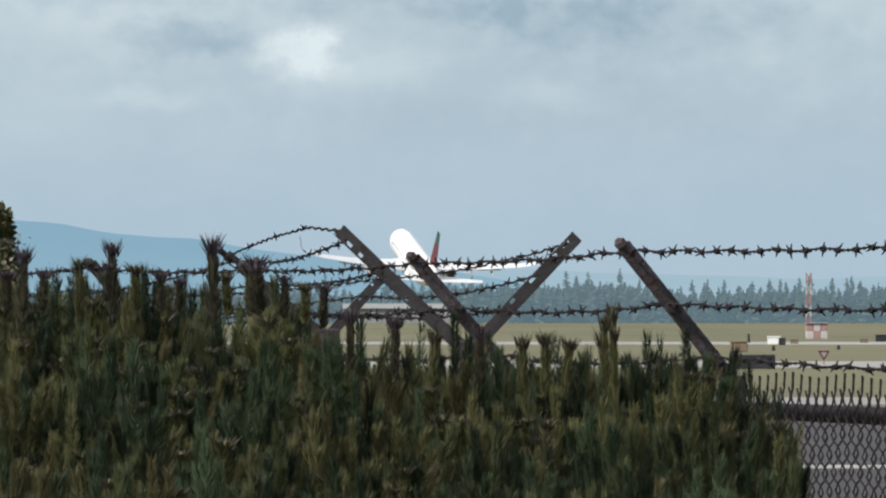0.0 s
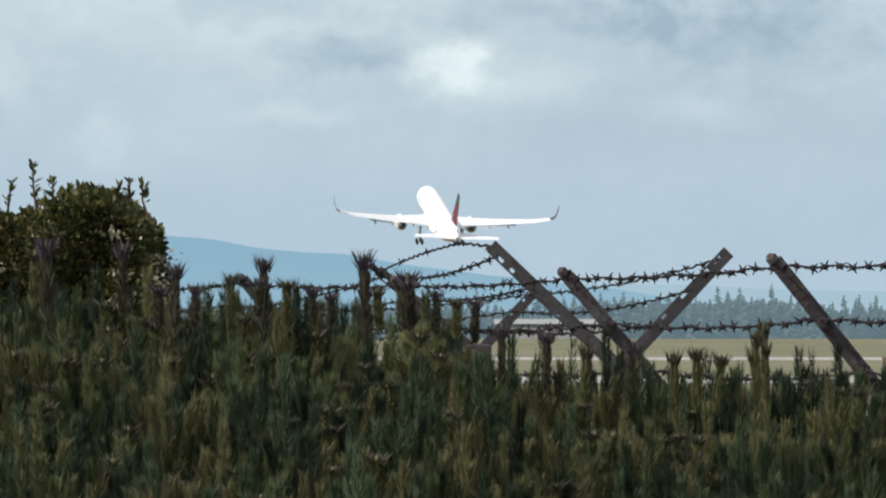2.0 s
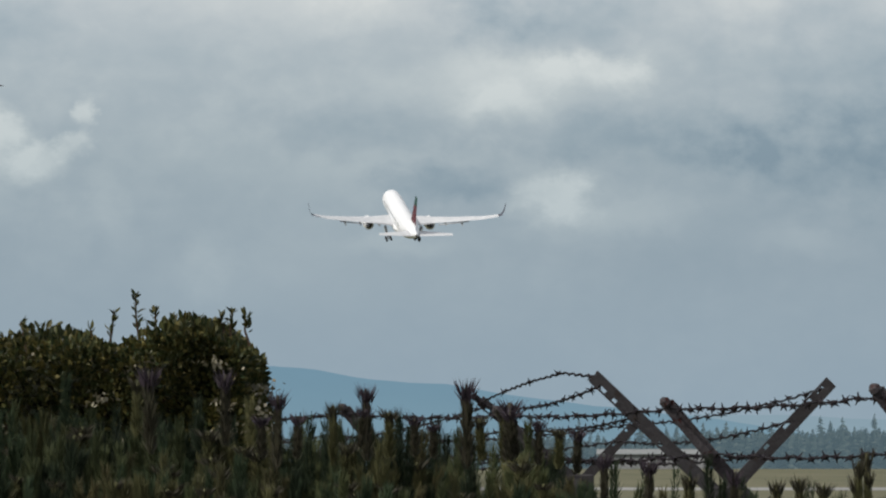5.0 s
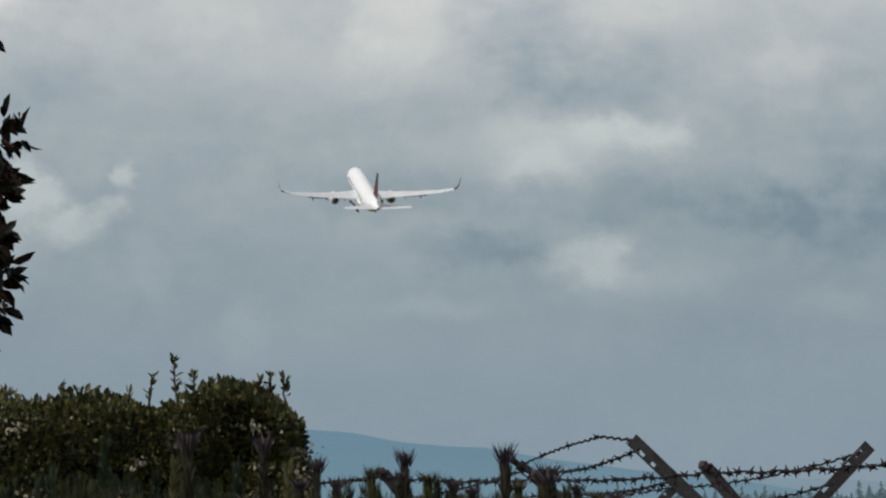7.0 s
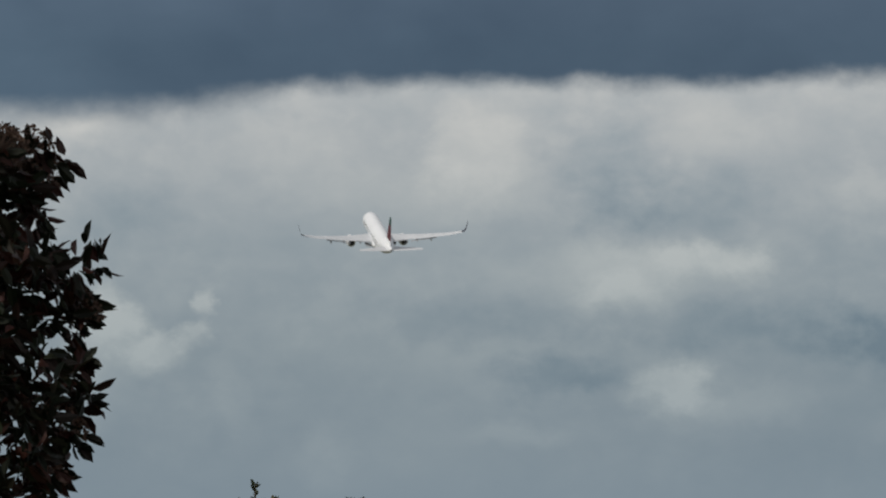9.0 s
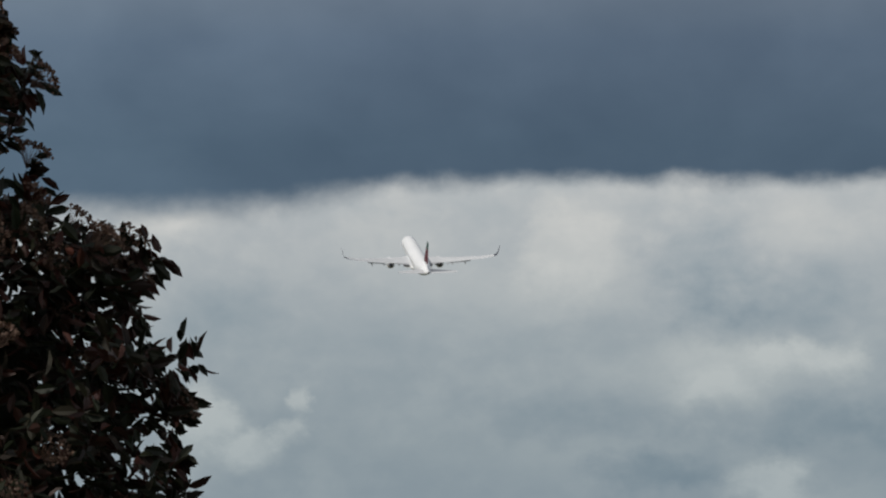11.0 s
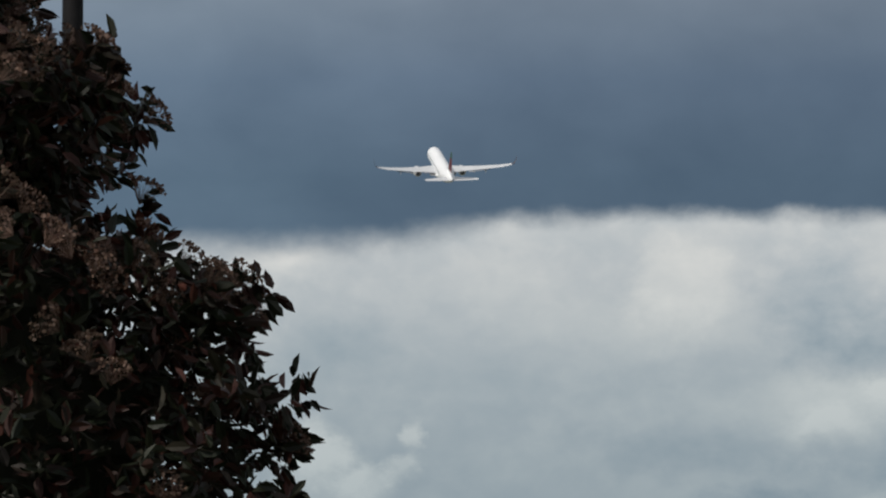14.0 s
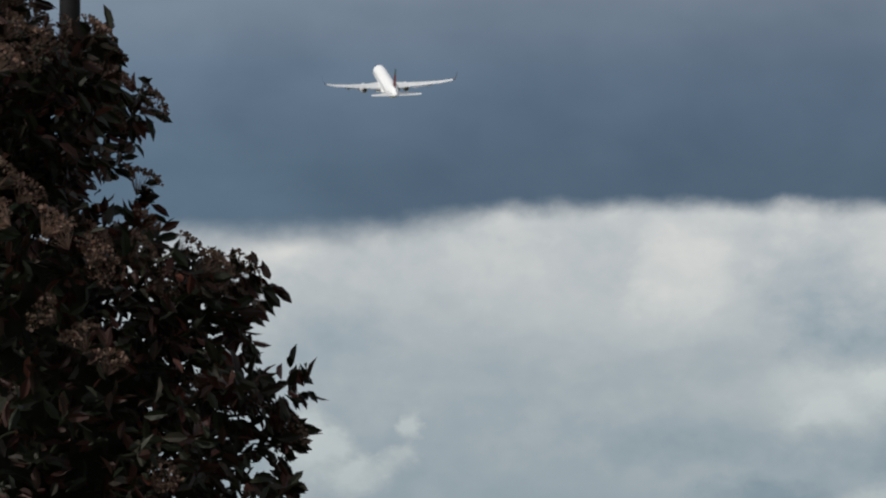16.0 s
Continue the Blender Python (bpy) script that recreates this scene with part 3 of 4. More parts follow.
def strands(points, barb=0.076, r=0.0013, seed=0, heap=None, barbs=True, lo=0, hi=None):
    """Two twisted strands with four-pointed barbs along a line of points."""
    heap = heap or Heap()
    rr = np.random.default_rng(seed)
    p = np.array([tuple(q) for q in points], dtype=float)
    seg = np.linalg.norm(np.diff(p, axis=0), axis=1)
    s = np.concatenate([[0], np.cumsum(seg)])
    t = np.linspace(0, s[-1], max(8, int(s[-1] / 0.011)))
    c = np.stack([np.interp(t, s, p[:, i]) for i in range(3)], 1)
    c += 0.0016 * np.stack([np.sin(t * 31 + seed), np.cos(t * 23 + seed), np.sin(t * 27 + 2 * seed)], 1)
    tan = unit(np.gradient(c, axis=0))
    sd = unit(np.cross(tan, [0, 0, 1.0]))
    up = np.cross(sd, tan)
    for ph in (0, np.pi):
        a = t / 0.045 * 2 * np.pi + ph
        v, f = tube(c + 0.0016 * (np.cos(a)[:, None] * sd + np.sin(a)[:, None] * up), r, 4)
        heap.add(v, f)
    if barbs:
        at = np.arange(0.03, s[-1] - 0.01, barb)
        at = at + rr.normal(0, 0.006, len(at))
        for x in at:
            i = int(np.clip(np.searchsorted(t, x), 1, len(t) - 2))
            o, a = c[i], rr.random() * 6.28
            v, f = tube([o - 0.011 * tan[i], o - 0.004 * tan[i], o + 0.004 * tan[i], o + 0.011 * tan[i]], [0.0032, 0.0052, 0.0052, 0.0032], 5)
            heap.add(v, f)
            for j in range(4):
                b = a + j * np.pi / 2 + rr.normal(0, 0.35)
                dirn = unit(np.cos(b) * sd[i] + np.sin(b) * up[i] + tan[i] * rr.normal(0, 0.45))
                l = 0.010 + 0.0035 * rr.random()
                v, f = tube([o, o + dirn * l * 0.6, o + dirn * l], [0.0021, 0.0017, 0.0006], 3)
                heap.add(v, f)
    return heap


def sag(a, b, drop, n=10):
    a, b = Vector(a), Vector(b)
    return [a.lerp(b, i / n) - Vector((0, 0, drop * 4 * (i / n) * (1 - i / n))) for i in range(n + 1)]


def arm_mesh(name, a, b, wide, thick, mat, notches=(), lip=0.0):
    """A flat steel angle from a to b, bevelled, with slots cut through near its upper edge."""
    a, b = Vector(a), Vector(b)
    length = (b - a).length
    bm = bmesh.new()
    cuts = sorted(notches)
    z = 0.0
    spans = []
    for lo, hi in cuts:
        spans.append((z, lo, False))
        spans.append((lo, hi, True))
        z = hi
    spans.append((z, 1.0, False))
    for lo, hi, slot in spans:
        h = (hi - lo) * length
        zc = (lo + hi) / 2 * length
        if slot:
            box_bm(bm, (wide * 0.55, thick, h + 0.0004), Matrix.Translation((-wide * 0.225, 0, zc)))
            box_bm(bm, (wide * 0.14, thick, h + 0.0004), Matrix.Translation((wide * 0.43, 0, zc)))
        else:
            box_bm(bm, (wide, thick, h), Matrix.Translation((0, 0, zc)))
    if lip:
        box_bm(bm, (thick, lip, length), Matrix.Translation((-wide / 2 - thick / 2 + 0.0005, lip / 2 - thick / 2, length / 2)))
    d = (b - a).normalized()
    sdir = d.cross(RUN).normalized()
    m = Matrix((( sdir.x, RUN.x, d.x, a.x), (sdir.y, RUN.y, d.y, a.y), (sdir.z, RUN.z, d.z, a.z), (0, 0, 0, 1)))
    bm.transform(m)
    bmesh.ops.remove_doubles(bm, verts=bm.verts, dist=0.0002)
    return from_bm(name, bm, mat)


BASE = spot(501, -104, 11.5)


def mesh_fence():
    fence = tagged(new("chain_link_fence"), "old chain-link fence with leaning rusty barbed-wire arms", "fence")
    reach = {0: (0.171, 0.205), 1: (0.171, 0.195), 2: (0.165, 0.19), 3: (0.175, 0.205)}
    tops, bots = [], []
    for i, along in ((-1, -1.6), (0, 0), (1, 1), (2, 2.0), (3, 3.05), (4, 4), (5, 5)):
        b = BASE + RUN * 1.318 * along
        out, rise = reach.get(i, (0.171, 0.203))
        top = b + OUT * out + Vector((0, 0, rise))
        low = b - OUT * 0.02 - Vector((0, 0, 0.024))
        part("arm", arm_mesh("arm", low, top, 0.0205, 0.004, RUST, lip=0.012), fence, "rusty leaning steel angle arm")
        v, f = tube([Vector((b.x, b.y, -0.3)) - OUT * 0.012, b - OUT * 0.012 + Vector((0, 0, 0.0))], 0.021, 12)
        part("post", mesh_of("post", v, f, RUST, smooth=True), fence)
        # bent plate cap with a bolt at the head of the arm
        bm = bmesh.new()
        q = (top - low).normalized()
        box_bm(bm, (0.019, 0.018, 0.02), frame_to(top - q * 0.006, top + q * 0.016), 0.006)
        part("arm_cap", from_bm("arm_cap", bm, RUST), fence)
        for w in (0.56, 0.16):
            bm = bmesh.new()
            bmesh.ops.create_cone(bm, cap_ends=True, segments=6, radius1=0.009, radius2=0.008, depth=0.018, matrix=frame_to(low.lerp(top, w) - RUN * 0.012, low.lerp(top, w) - RUN * 0.002))
            part("bolt", from_bm("bolt", bm, WIRE), fence)
        tops.append(top), bots.append(low)
    for j, w in enumerate((0.965, 0.60, 0.235)):
        heap = Heap()
        pts = []
        for i in range(len(tops) - 1):
            a, b = bots[i].lerp(tops[i], w) - RUN * 0.006, bots[i + 1].lerp(tops[i + 1], w) - RUN * 0.006
            pts += sag(a, b, 0.006 + 0.004 * j)[: -1 if i < len(tops) - 2 else None]
        strands(pts, seed=11 + j, heap=heap)
        part("barbed_wire", heap.mesh("barbed_wire", WIRE), fence)
    # woven wire below, top ends twisted upright
    heap = Heap()
    pitch, top_z, half = 0.0215, 1.912, 0.028
    start = BASE - RUN * 2.2
    for i in range(360):
        o = start + RUN * (pitch * i)
        z = top_z + 0.004 * math.sin(i * 0.45)
        p = [Vector((o.x, o.y, z - 0.024))]
        if i % 2 == 0:
            p.insert(0, Vector((o.x, o.y, z)))
            heap.add(*tube([p[0] + Vector((0.0012, 0, -0.002)), p[1] - Vector((0.0012, 0, 0))], 0.0019, 3))
        for k in range(174):
            w = math.sin(math.pi * (k / 3 + i + 0.5)) * (0.4 if k < 2 else 1)
            q = RUN * (pitch * 0.62 * w) + OUT * (0.003 * w)
            p.append(Vector((o.x + q.x, o.y + q.y, z - 0.036 - k * half / 3)))
        heap.add(*tube(p, 0.0019 + 0.0003 * math.sin(i * 1.7), 3))
    part("woven_wire", heap.mesh("woven_wire", WIRE), fence, "dark chain-link mesh", kind="stuff")
    a, b = BASE - RUN * 2.4, BASE + RUN * 7.5
    v, f = tube([Vector((p.x, p.y, 1.852)) - OUT * 0.019 for p in (a, a.lerp(b, 0.3), a.lerp(b, 0.6), b)], 0.0135, 12)
    part("top_rail", mesh_of("top_rail", v, f, RAIL, smooth=True), fence, "dark horizontal top rail")
    settle(fence, BASE.x, BASE.y)


def wye_fence():
    """The second fence behind: posts with two slotted arms that carry barbed wire."""
    fence = tagged(new("barbed_wire_fence"), "galvanised Y-shaped fence posts strung with slack barbed wire", "fence")
    nodes = [(spot(38, -61, 14.5), 0.259, 0.240, 0.233, 0.232), (spot(-212, -36, 19.0), 0.262, 0.214, 0.165, 0.165), (spot(-700, -22, 25.5), 0.19, 0.13, 0.13, 0.15), (spot(-1120, -14, 31.0), 0.2, 0.16, 0.16, 0.16)]
    ends = []
    slots = [(0.80, 0.83), (0.885, 0.94)]
    for i, (c, al, zl, ar, zr) in enumerate(nodes):
        left, right = c + OUT * al + Vector((0, 0, zl)), c - OUT * ar + Vector((0, 0, zr))
        part("left_arm", arm_mesh("left_arm", c - RUN * 0.004, left, 0.0245, 0.004, GALV, [(0.44, 0.47), (0.62, 0.66)] + slots, 0.010), fence, "grey slotted steel arm")
        part("right_arm", arm_mesh("right_arm", c + RUN * 0.006 - OUT * 0.01, right, 0.0235, 0.004, GALV, [(0.4, 0.44), (0.58, 0.64)] + slots, 0.010), fence, "grey slotted steel arm")
        v, f = tube([(c.x, c.y, -0.3), c + Vector((0, 0, 0.01))], 0.026, 10)
        part("post", mesh_of("post", v, f, GALV, smooth=True), fence)
        bm = bmesh.new()
        box_bm(bm, (0.07, 0.012, 0.045), Matrix.Translation(c + Vector((0.01, 0, 0))) @ pose(0, 0, 0, 0, 0, 14.8), 0.004)
        part("bracket", from_bm("bracket", bm, GALV), fence)
        if i == 1:
            bm = bmesh.new()
            box_bm(bm, (0.036, 0.014, 0.05), frame_to(left - (left - c) * 0.05, left + (left - c) * 0.06), 0.008)
            part("end_plate", from_bm("end_plate", bm, WIRE), fence, "dark bent end plate")
        ends.append((c, left, right))
    for j, w in enumerate((0.93, 0.66, 0.36)):
        for arm in (1, 2):
            heap = Heap()
            for i in range(len(ends) - 1):
                a, b = ends[i], ends[i + 1]
                strands(sag(a[0].lerp(a[arm], w), b[0].lerp(b[arm], w), (0.014 if i == 0 else 0.03) + 0.008 * ((j + arm) % 2), 14), barb=0.30 if i == 0 else 0.17, seed=40 + 10 * j + arm + i, heap=heap)
            part("barbed_wire", heap.mesh("barbed_wire", WIRE), fence)
    # one loose strand from the head of the first arm back to the rusty fence
    c, left, _ = ends[0]
    e = ends[1][1] - Vector((0, 0, 0.006))
    mid = left.lerp(e, 0.45) + Vector((0, 0, 0.022))
    pts = [left, left.lerp(mid, 0.5) + Vector((0, 0, 0.012)), mid, mid.lerp(e, 0.5) + Vector((0, 0, 0.004)), e]
    heap = strands(pts, barb=1.1, r=0.0013, seed=77)
    part("loose_wire", heap.mesh("loose_wire", WIRE), fence, "slack rusty wire bowed upward")
    settle(fence, nodes[0][0].x, nodes[0][0].y)


mesh_fence()
wye_fence()


# ---- things out on the airfield ----
def at_ground(h, v):
    """A place on the ground, seen h right of north and v below the level."""
    d = EYE.z * 12818 / v
    return Vector((h * d / 12818, d, 0.0)), d / 12818


def field_things():
    p, s = at_ground(548, 93)
    sign = tagged(new("airfield_sign"), "dark back of a low airfield sign board", "sign")
    sign.location = p
    part("board", box_mesh("board", (80 * s, 0.2, 25 * s), SIGN, (0, 0, 13.5 * s), 0.02), sign)
    for x in (-30, 0, 30):
        part("leg", box_mesh("leg", (0.06, 0.06, 2 * s), GREY, (x * s, 0, 1 * s)), sign)
    p, s = at_ground(662, 39)
    hut = tagged(new("checkered_hut"), "red and white checkered equipment hut on the grass", "hut")
    hut.location = p
    w, h = 37 * s, 27 * s
    for i in range(3):
        for j in range(2):
            part("panel", box_mesh("panel", (w / 3 - 0.02, 1.4, h / 2 - 0.02), (HAZE_RED if (i + j) % 2 else HAZE_WHITE), ((i - 1) * w / 3, 0.7, h * (0.25 + 0.5 * j)), 0.02), hut)
    part("roof", box_mesh("roof", (w + 0.2, 1.7, 0.1), GREY, (0, 0.7, h + 0.05), 0.02), hut)
    p, s = at_ground(647, 38)
    mast = tagged(new("lattice_mast"), "slender red and white banded lattice mast", "mast")
    mast.location = p
    top = 116 * s
    for b in range(6):
        z0, z1 = top * b / 6, top * (b + 1) / 6
        heap = Heap()
        for x, y in ((-0.22, -0.22), (0.22, -0.22), (0.22, 0.22), (-0.22, 0.22)):
            heap.add(*tube([(x, y, z0), (x, y, (z0 + z1) / 2), (x, y, z1)], 0.05, 4))
            heap.add(*tube([(x, y, z0), (0, y * 1.0, (z0 + z1) / 2), (-x, y, z1)], 0.03, 3))
            heap.add(*tube([(x, y, z0), (x, 0, (z0 + z1) / 2), (x, -y, z1)], 0.03, 3))
        part("mast_section", heap.mesh("mast_section", HAZE_RED if b % 2 else HAZE_WHITE), mast)
    for h, v, w, t, mat, name, label in (
            (586, 49, 22, 13, WHITE, "white_cabinet", "small white equipment cabinet on the grass"),
            (456, 52, 26, 16, GREY, "grey_cabinet", "grey equipment cabinet on the grass"),
            (524, 62, 30, 17, BROWN, "brown_cabinet", "brown equipment cabinet on the grass"),
            (622, 48, 14, 7, BROWN, "marker_box", "small brown marker box on the grass"),
            (776, 44, 20, 11, SIGN, "dark_cabinet", "dark equipment box on the grass"),
            (745, 46, 14, 6, BROWN, "marker_box", "small brown marker box on the grass")):
        p, s = at_ground(h, v)
        bm = bmesh.new()
        box_bm(bm, (w * s, 0.7, t * s), Matrix.Translation((0, 0.35, t * s / 2)), 0.04)
        box_bm(bm, (w * s * 1.08, 0.8, 0.07), Matrix.Translation((0, 0.35, t * s + 0.03)), 0.01)
        box = tagged(new(name, from_bm(name, bm, mat)), label, "cabinet")
        box.location = p
    p, s = at_ground(600, 50)
    bm = bmesh.new()
    box_bm(bm, (12 * s, 0.5, 13 * s), Matrix.Translation((0, 0, 6.5 * s)), 0.04)
    ob = tagged(new("dark_cabinet", from_bm("dark_cabinet", bm, SIGN)), "dark equipment box beside a white one", "cabinet")
    ob.location = p
    # give-way sign: red-rimmed triangle on a post
    p, s = at_ground(674, 85)
    sign = tagged(new("give_way_sign"), "red and white triangular give-way sign on a post", "sign")
    sign.location = p
    for name, r, mat, y in (("rim", 12 * s, RED, 0.0), ("face", 6.5 * s, GREY, -0.03)):
        bm = bmesh.new()
        bmesh.ops.create_cone(bm, cap_ends=True, segments=3, radius1=r, radius2=r, depth=0.03, matrix=pose(0, y, 19 * s, 90, 0, 0) @ pose(0, 0, 0, 0, 0, 180))
        part(name, from_bm(name, bm, mat), sign)
    part("post", box_mesh("post", (0.06, 0.06, 14 * s), GREY, (0, 0.05, 7 * s)), sign)
    for h, v, t in ((541, 46, 16), (585, 60, 9), (700, 58, 8), (420, 70, 6)):
        p, s = at_ground(h, v)
        bm = bmesh.new()
        bmesh.ops.create_cone(bm, cap_ends=True, segments=8, radius1=0.12, radius2=0.08, depth=t * s, matrix=Matrix.Translation((0, 0, t * s / 2)))
        ob = tagged(new("marker_post", from_bm("marker_post", bm, SIGN)), "small dark marker post in the grass", "post", "marker posts")
        ob.location = p


field_things()


# ---- planting ----
def shoots(heap, at, axis, length, r, needles=55, needle=0.034, splay=(0.18, 0.55), width=0.0008, idx=0, tip_idx=None):
    """Upright pine shoots: needles set round each stem and swept upward."""
    n = len(at)
    s = r.random((n, needles)) ** 0.85
    ang = r.random((n, needles)) * 2 * np.pi
    ref = np.array([0.31, 0.95, 0.05])
    e1 = unit(np.cross(axis, ref))
    e2 = np.cross(axis, e1)
    rad = np.cos(ang)[..., None] * e1[:, None] + np.sin(ang)[..., None] * e2[:, None]
    a = splay[0] + (splay[1] - splay[0]) * (1 - s * 0.75) * (0.6 + 0.8 * r.random((n, needles)))
    dirn = unit(axis[:, None] * np.cos(a)[..., None] + rad * np.sin(a)[..., None] + r.normal(0, 0.05, (n, needles, 3)))
    base = at[:, None] + axis[:, None] * (s * length[:, None])[..., None] + rad * 0.0025
    ln = needle * (0.65 + 0.5 * r.random((n, needles))) * (0.85 + 0.3 * r.random((n, 1)))
    tip = base + dirn * ln[..., None]
    side = unit(np.cross(dirn, r.normal(0, 1, (n, needles, 3)))) * (width * (0.8 + 0.5 * r.random((n, needles))))[..., None]
    ids = idx if tip_idx is None else np.where(s > 0.82, tip_idx, idx).ravel().tolist()
    heap.blades(base.reshape(-1, 3), tip.reshape(-1, 3), side.reshape(-1, 3), ids)


# outline of the pine's crown as the eye sees it: right offset, height offset
PINE = [(-1900, 40), (-1484, 81), (-1145, 92), (-895, 92), (-784, 66), (-684, 56), (-584, 68), (-484, 51), (-384, 60), (-304, 48), (-224, 2), (-134, -50), (-44, -62), (66, -60), (146, -66),
        (216, -62), (266, -52), (306, -35), (346, -62), (396, -132), (456, -108), (516, -134), (556, -184), (606, -236), (636, -318), (660, -420), (700, -700)]
# single candles that stand over it: right, up, length, width factor, lean
CANDLES = [(-741, 129, 150, 1.0, 0.02), (-704, 84, 90, 0.9, 0.05), (-644, 109, 125, 0.95, 0.0), (-604, 96, 80, 0.8, -0.1), (-579, 141, 150, 1.0, 0.03), (-544, 94, 100, 1.1, 0.0),
           (-408, 151, 175, 1.15, -0.01), (-329, 112, 120, 1.35, 0.04), (-346, 100, 110, 1.2, -0.05), (-312, 96, 100, 1.2, 0.1), (-466, 66, 70, 0.8, 0.0), (-244, 57, 80, 0.85, 0.0), (-209, 57, 90, 1.0, 0.04), (-84, 7, 80, 1.0, 0.0),
           (271, 16, 120, 0.72, -0.10), (306, 33, 150, 0.75, 0.02), (344, -10, 130, 0.72, 0.20), (322, -8, 100, 0.6, 0.1), (181, -22, 80, 1.0, 0.0), (226, -33, 75, 0.9, 0.1), (136, -28, 80, 0.9, -0.05),
           (-835, 166, 150, 1.1, 0.0), (-965, 174, 170, 1.2, 0.02), (-1000, 152, 120, 1.0, -0.05), (-775, 80, 80, 1.0, -0.05), (-164, 15, 70, 0.9, 0.0), (-10, -20, 70, 0.9, 0.08),
           (60, -12, 70, 0.9, -0.05), (-280, 75, 90, 0.9, 0.0), (-370, 80, 90, 1.0, 0.1), (-505, 80, 80, 0.9, -0.08), (440, -96, 90, 1.0, 0.0), (470, -100, 80, 1.0, 0.12), (600, -180, 110, 1.0, 0.05)]


def pine():
    tree = tagged(new("pine_shrub"), "dense dark green pine shrub with upright young candles", "pine")
    r = np.random.default_rng(21)
    hx, hv = [p[0] for p in PINE], [p[1] for p in PINE]
    # the mass of older shoots, layer behind layer
    heap = Heap()
    # rows of boughs, the lower ones nearer: each ends in a whorl, a leader with shorter shoots fanned round it
    for layer, (step, back, gap, needles) in enumerate(((64, 0.0, 54, 420), (66, 0.2, 58, 230), (70, 0.45, 70, 150))):
        cols = np.arange(-1500, 660, step)
        for row in range(9):
            n = len(cols)
            h = cols + step * (0.5 * (row % 2) + r.uniform(-0.42, 0.42, n))
            top = np.interp(h, hx, hv) + 14 * np.sin(h * 0.031 + layer * 3) + 10 * np.sin(h * 0.083 + layer) - np.where(h > 340, 56, 96)
            v = top - gap * (row + r.uniform(-0.45, 0.45, n)) - (0 if row else 22 * r.random(n))
            dd = 10.15 - 0.2 * row + back + r.normal(0, 0.06, n)
            keep = (v > -560) & (h < 668)
            h, v, dd = h[keep], v[keep], dd[keep]
            n = len(h)
            if not n:
                continue
            # back layers get mostly near-black needles, so the gaps carry painted shade
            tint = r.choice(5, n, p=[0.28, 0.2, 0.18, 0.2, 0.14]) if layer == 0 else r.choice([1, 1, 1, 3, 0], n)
            spread = 0.14 + 0.2 * r.random(n)
            for k in range(5):
                lead = 1.0 if k == 0 else 0.62 + 0.2 * r.random(n)
                ph = k * 1.57 + r.random(n) * 0.9
                off = 0.0 if k == 0 else 0.017
                at = np.stack([h * dd / 12818 + off * np.cos(ph), dd + off * np.sin(ph), EYE.z + v * dd / 12818 - 0.02 - (0 if k == 0 else 0.008)], 1)
                axis = unit(np.stack([(spread * np.cos(ph) if k else 0) + r.normal(0, 0.05, n), (spread * np.sin(ph) if k else 0) - 0.05 + r.normal(0, 0.05, n), np.ones(n)], 1))
                ln = lead * (0.075 + 0.05 * r.random(n))
                for t in range(5):
                    pick = np.where(k > 3, (tint * 3 + 1) % 5, tint) == t
                    if pick.any():
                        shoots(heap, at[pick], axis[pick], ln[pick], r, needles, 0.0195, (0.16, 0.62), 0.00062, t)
    # lower skirts down to the ground
    n = 1100
    a = r.random(n) * 2 * np.pi
    z = 1.6 * r.random(n) ** 0.8
    rad = 0.55 + 0.55 * np.sqrt(r.random(n))
    at = np.stack([-0.44 + 0.82 * rad * np.cos(a), 9.75 + 0.85 * rad * np.sin(a), z], 1)
    axis = unit(np.stack([0.6 * np.cos(a), 0.6 * np.sin(a), np.ones(n)], 1) + r.normal(0, 0.15, (n, 3)))
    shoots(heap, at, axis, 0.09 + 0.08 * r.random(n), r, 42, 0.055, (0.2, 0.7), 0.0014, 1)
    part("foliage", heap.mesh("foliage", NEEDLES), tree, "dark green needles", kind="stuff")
    # boughs
    heap = Heap()
    root = Vector((-0.38, 10.5, 0))
    heap.add(*tube([root - Vector((0, 0, 0.2)), root + Vector((0.02, 0, 0.5)), root + Vector((0, 0.05, 1.1))], [0.075, 0.06, 0.045], 9))
    for i in range(70):
        h = -1450 + 2050 * (i + r.random()) / 70
        d = 10.35 + 0.45 * r.random()
        e = spot(h, np.interp(h, hx, hv) - 130 - 60 * r.random(), d)
        s = root + Vector((0, 0, 0.3 + 0.8 * r.random()))
        m1 = s.lerp(e, 0.45) - Vector((0, 0, 0.14))
        heap.add(*tube([s, m1, e.lerp(m1, 0.4) - Vector((0, 0, 0.03)), e], [0.022, 0.015, 0.011, 0.006], 6))
    part("bough_growth", heap.mesh("bough_growth", BARK, True), tree, kind="stuff")
    # young candles, each a part
    makes = []
    for k in range(6):
        hp = Heap()
        one = np.array([[0.0, 0, 0]])
        ax = np.array([[0.0, 0, 1.0]])
        hp.add(*tube([(0, 0, 0.004), (0, 0, 0.03), (0, 0, 0.072), (0, 0, 0.08)], [0.0012, 0.003, 0.003, 0.001], 7), 0)
        shoots(hp, one, ax, np.array([0.068]), r, 380, 0.0155, (0.08, 0.44), 0.0009, 0, 1)
        crown = 46
        t = r.random(crown) * 2 * np.pi
        dirn = unit(np.stack([np.cos(t) * 0.5, np.sin(t) * 0.5, np.ones(crown)], 1) + r.normal(0, 0.10, (crown, 3)))
        b = np.stack([np.cos(t) * 0.006, np.sin(t) * 0.006, 0.064 + 0.01 * r.random(crown)], 1)
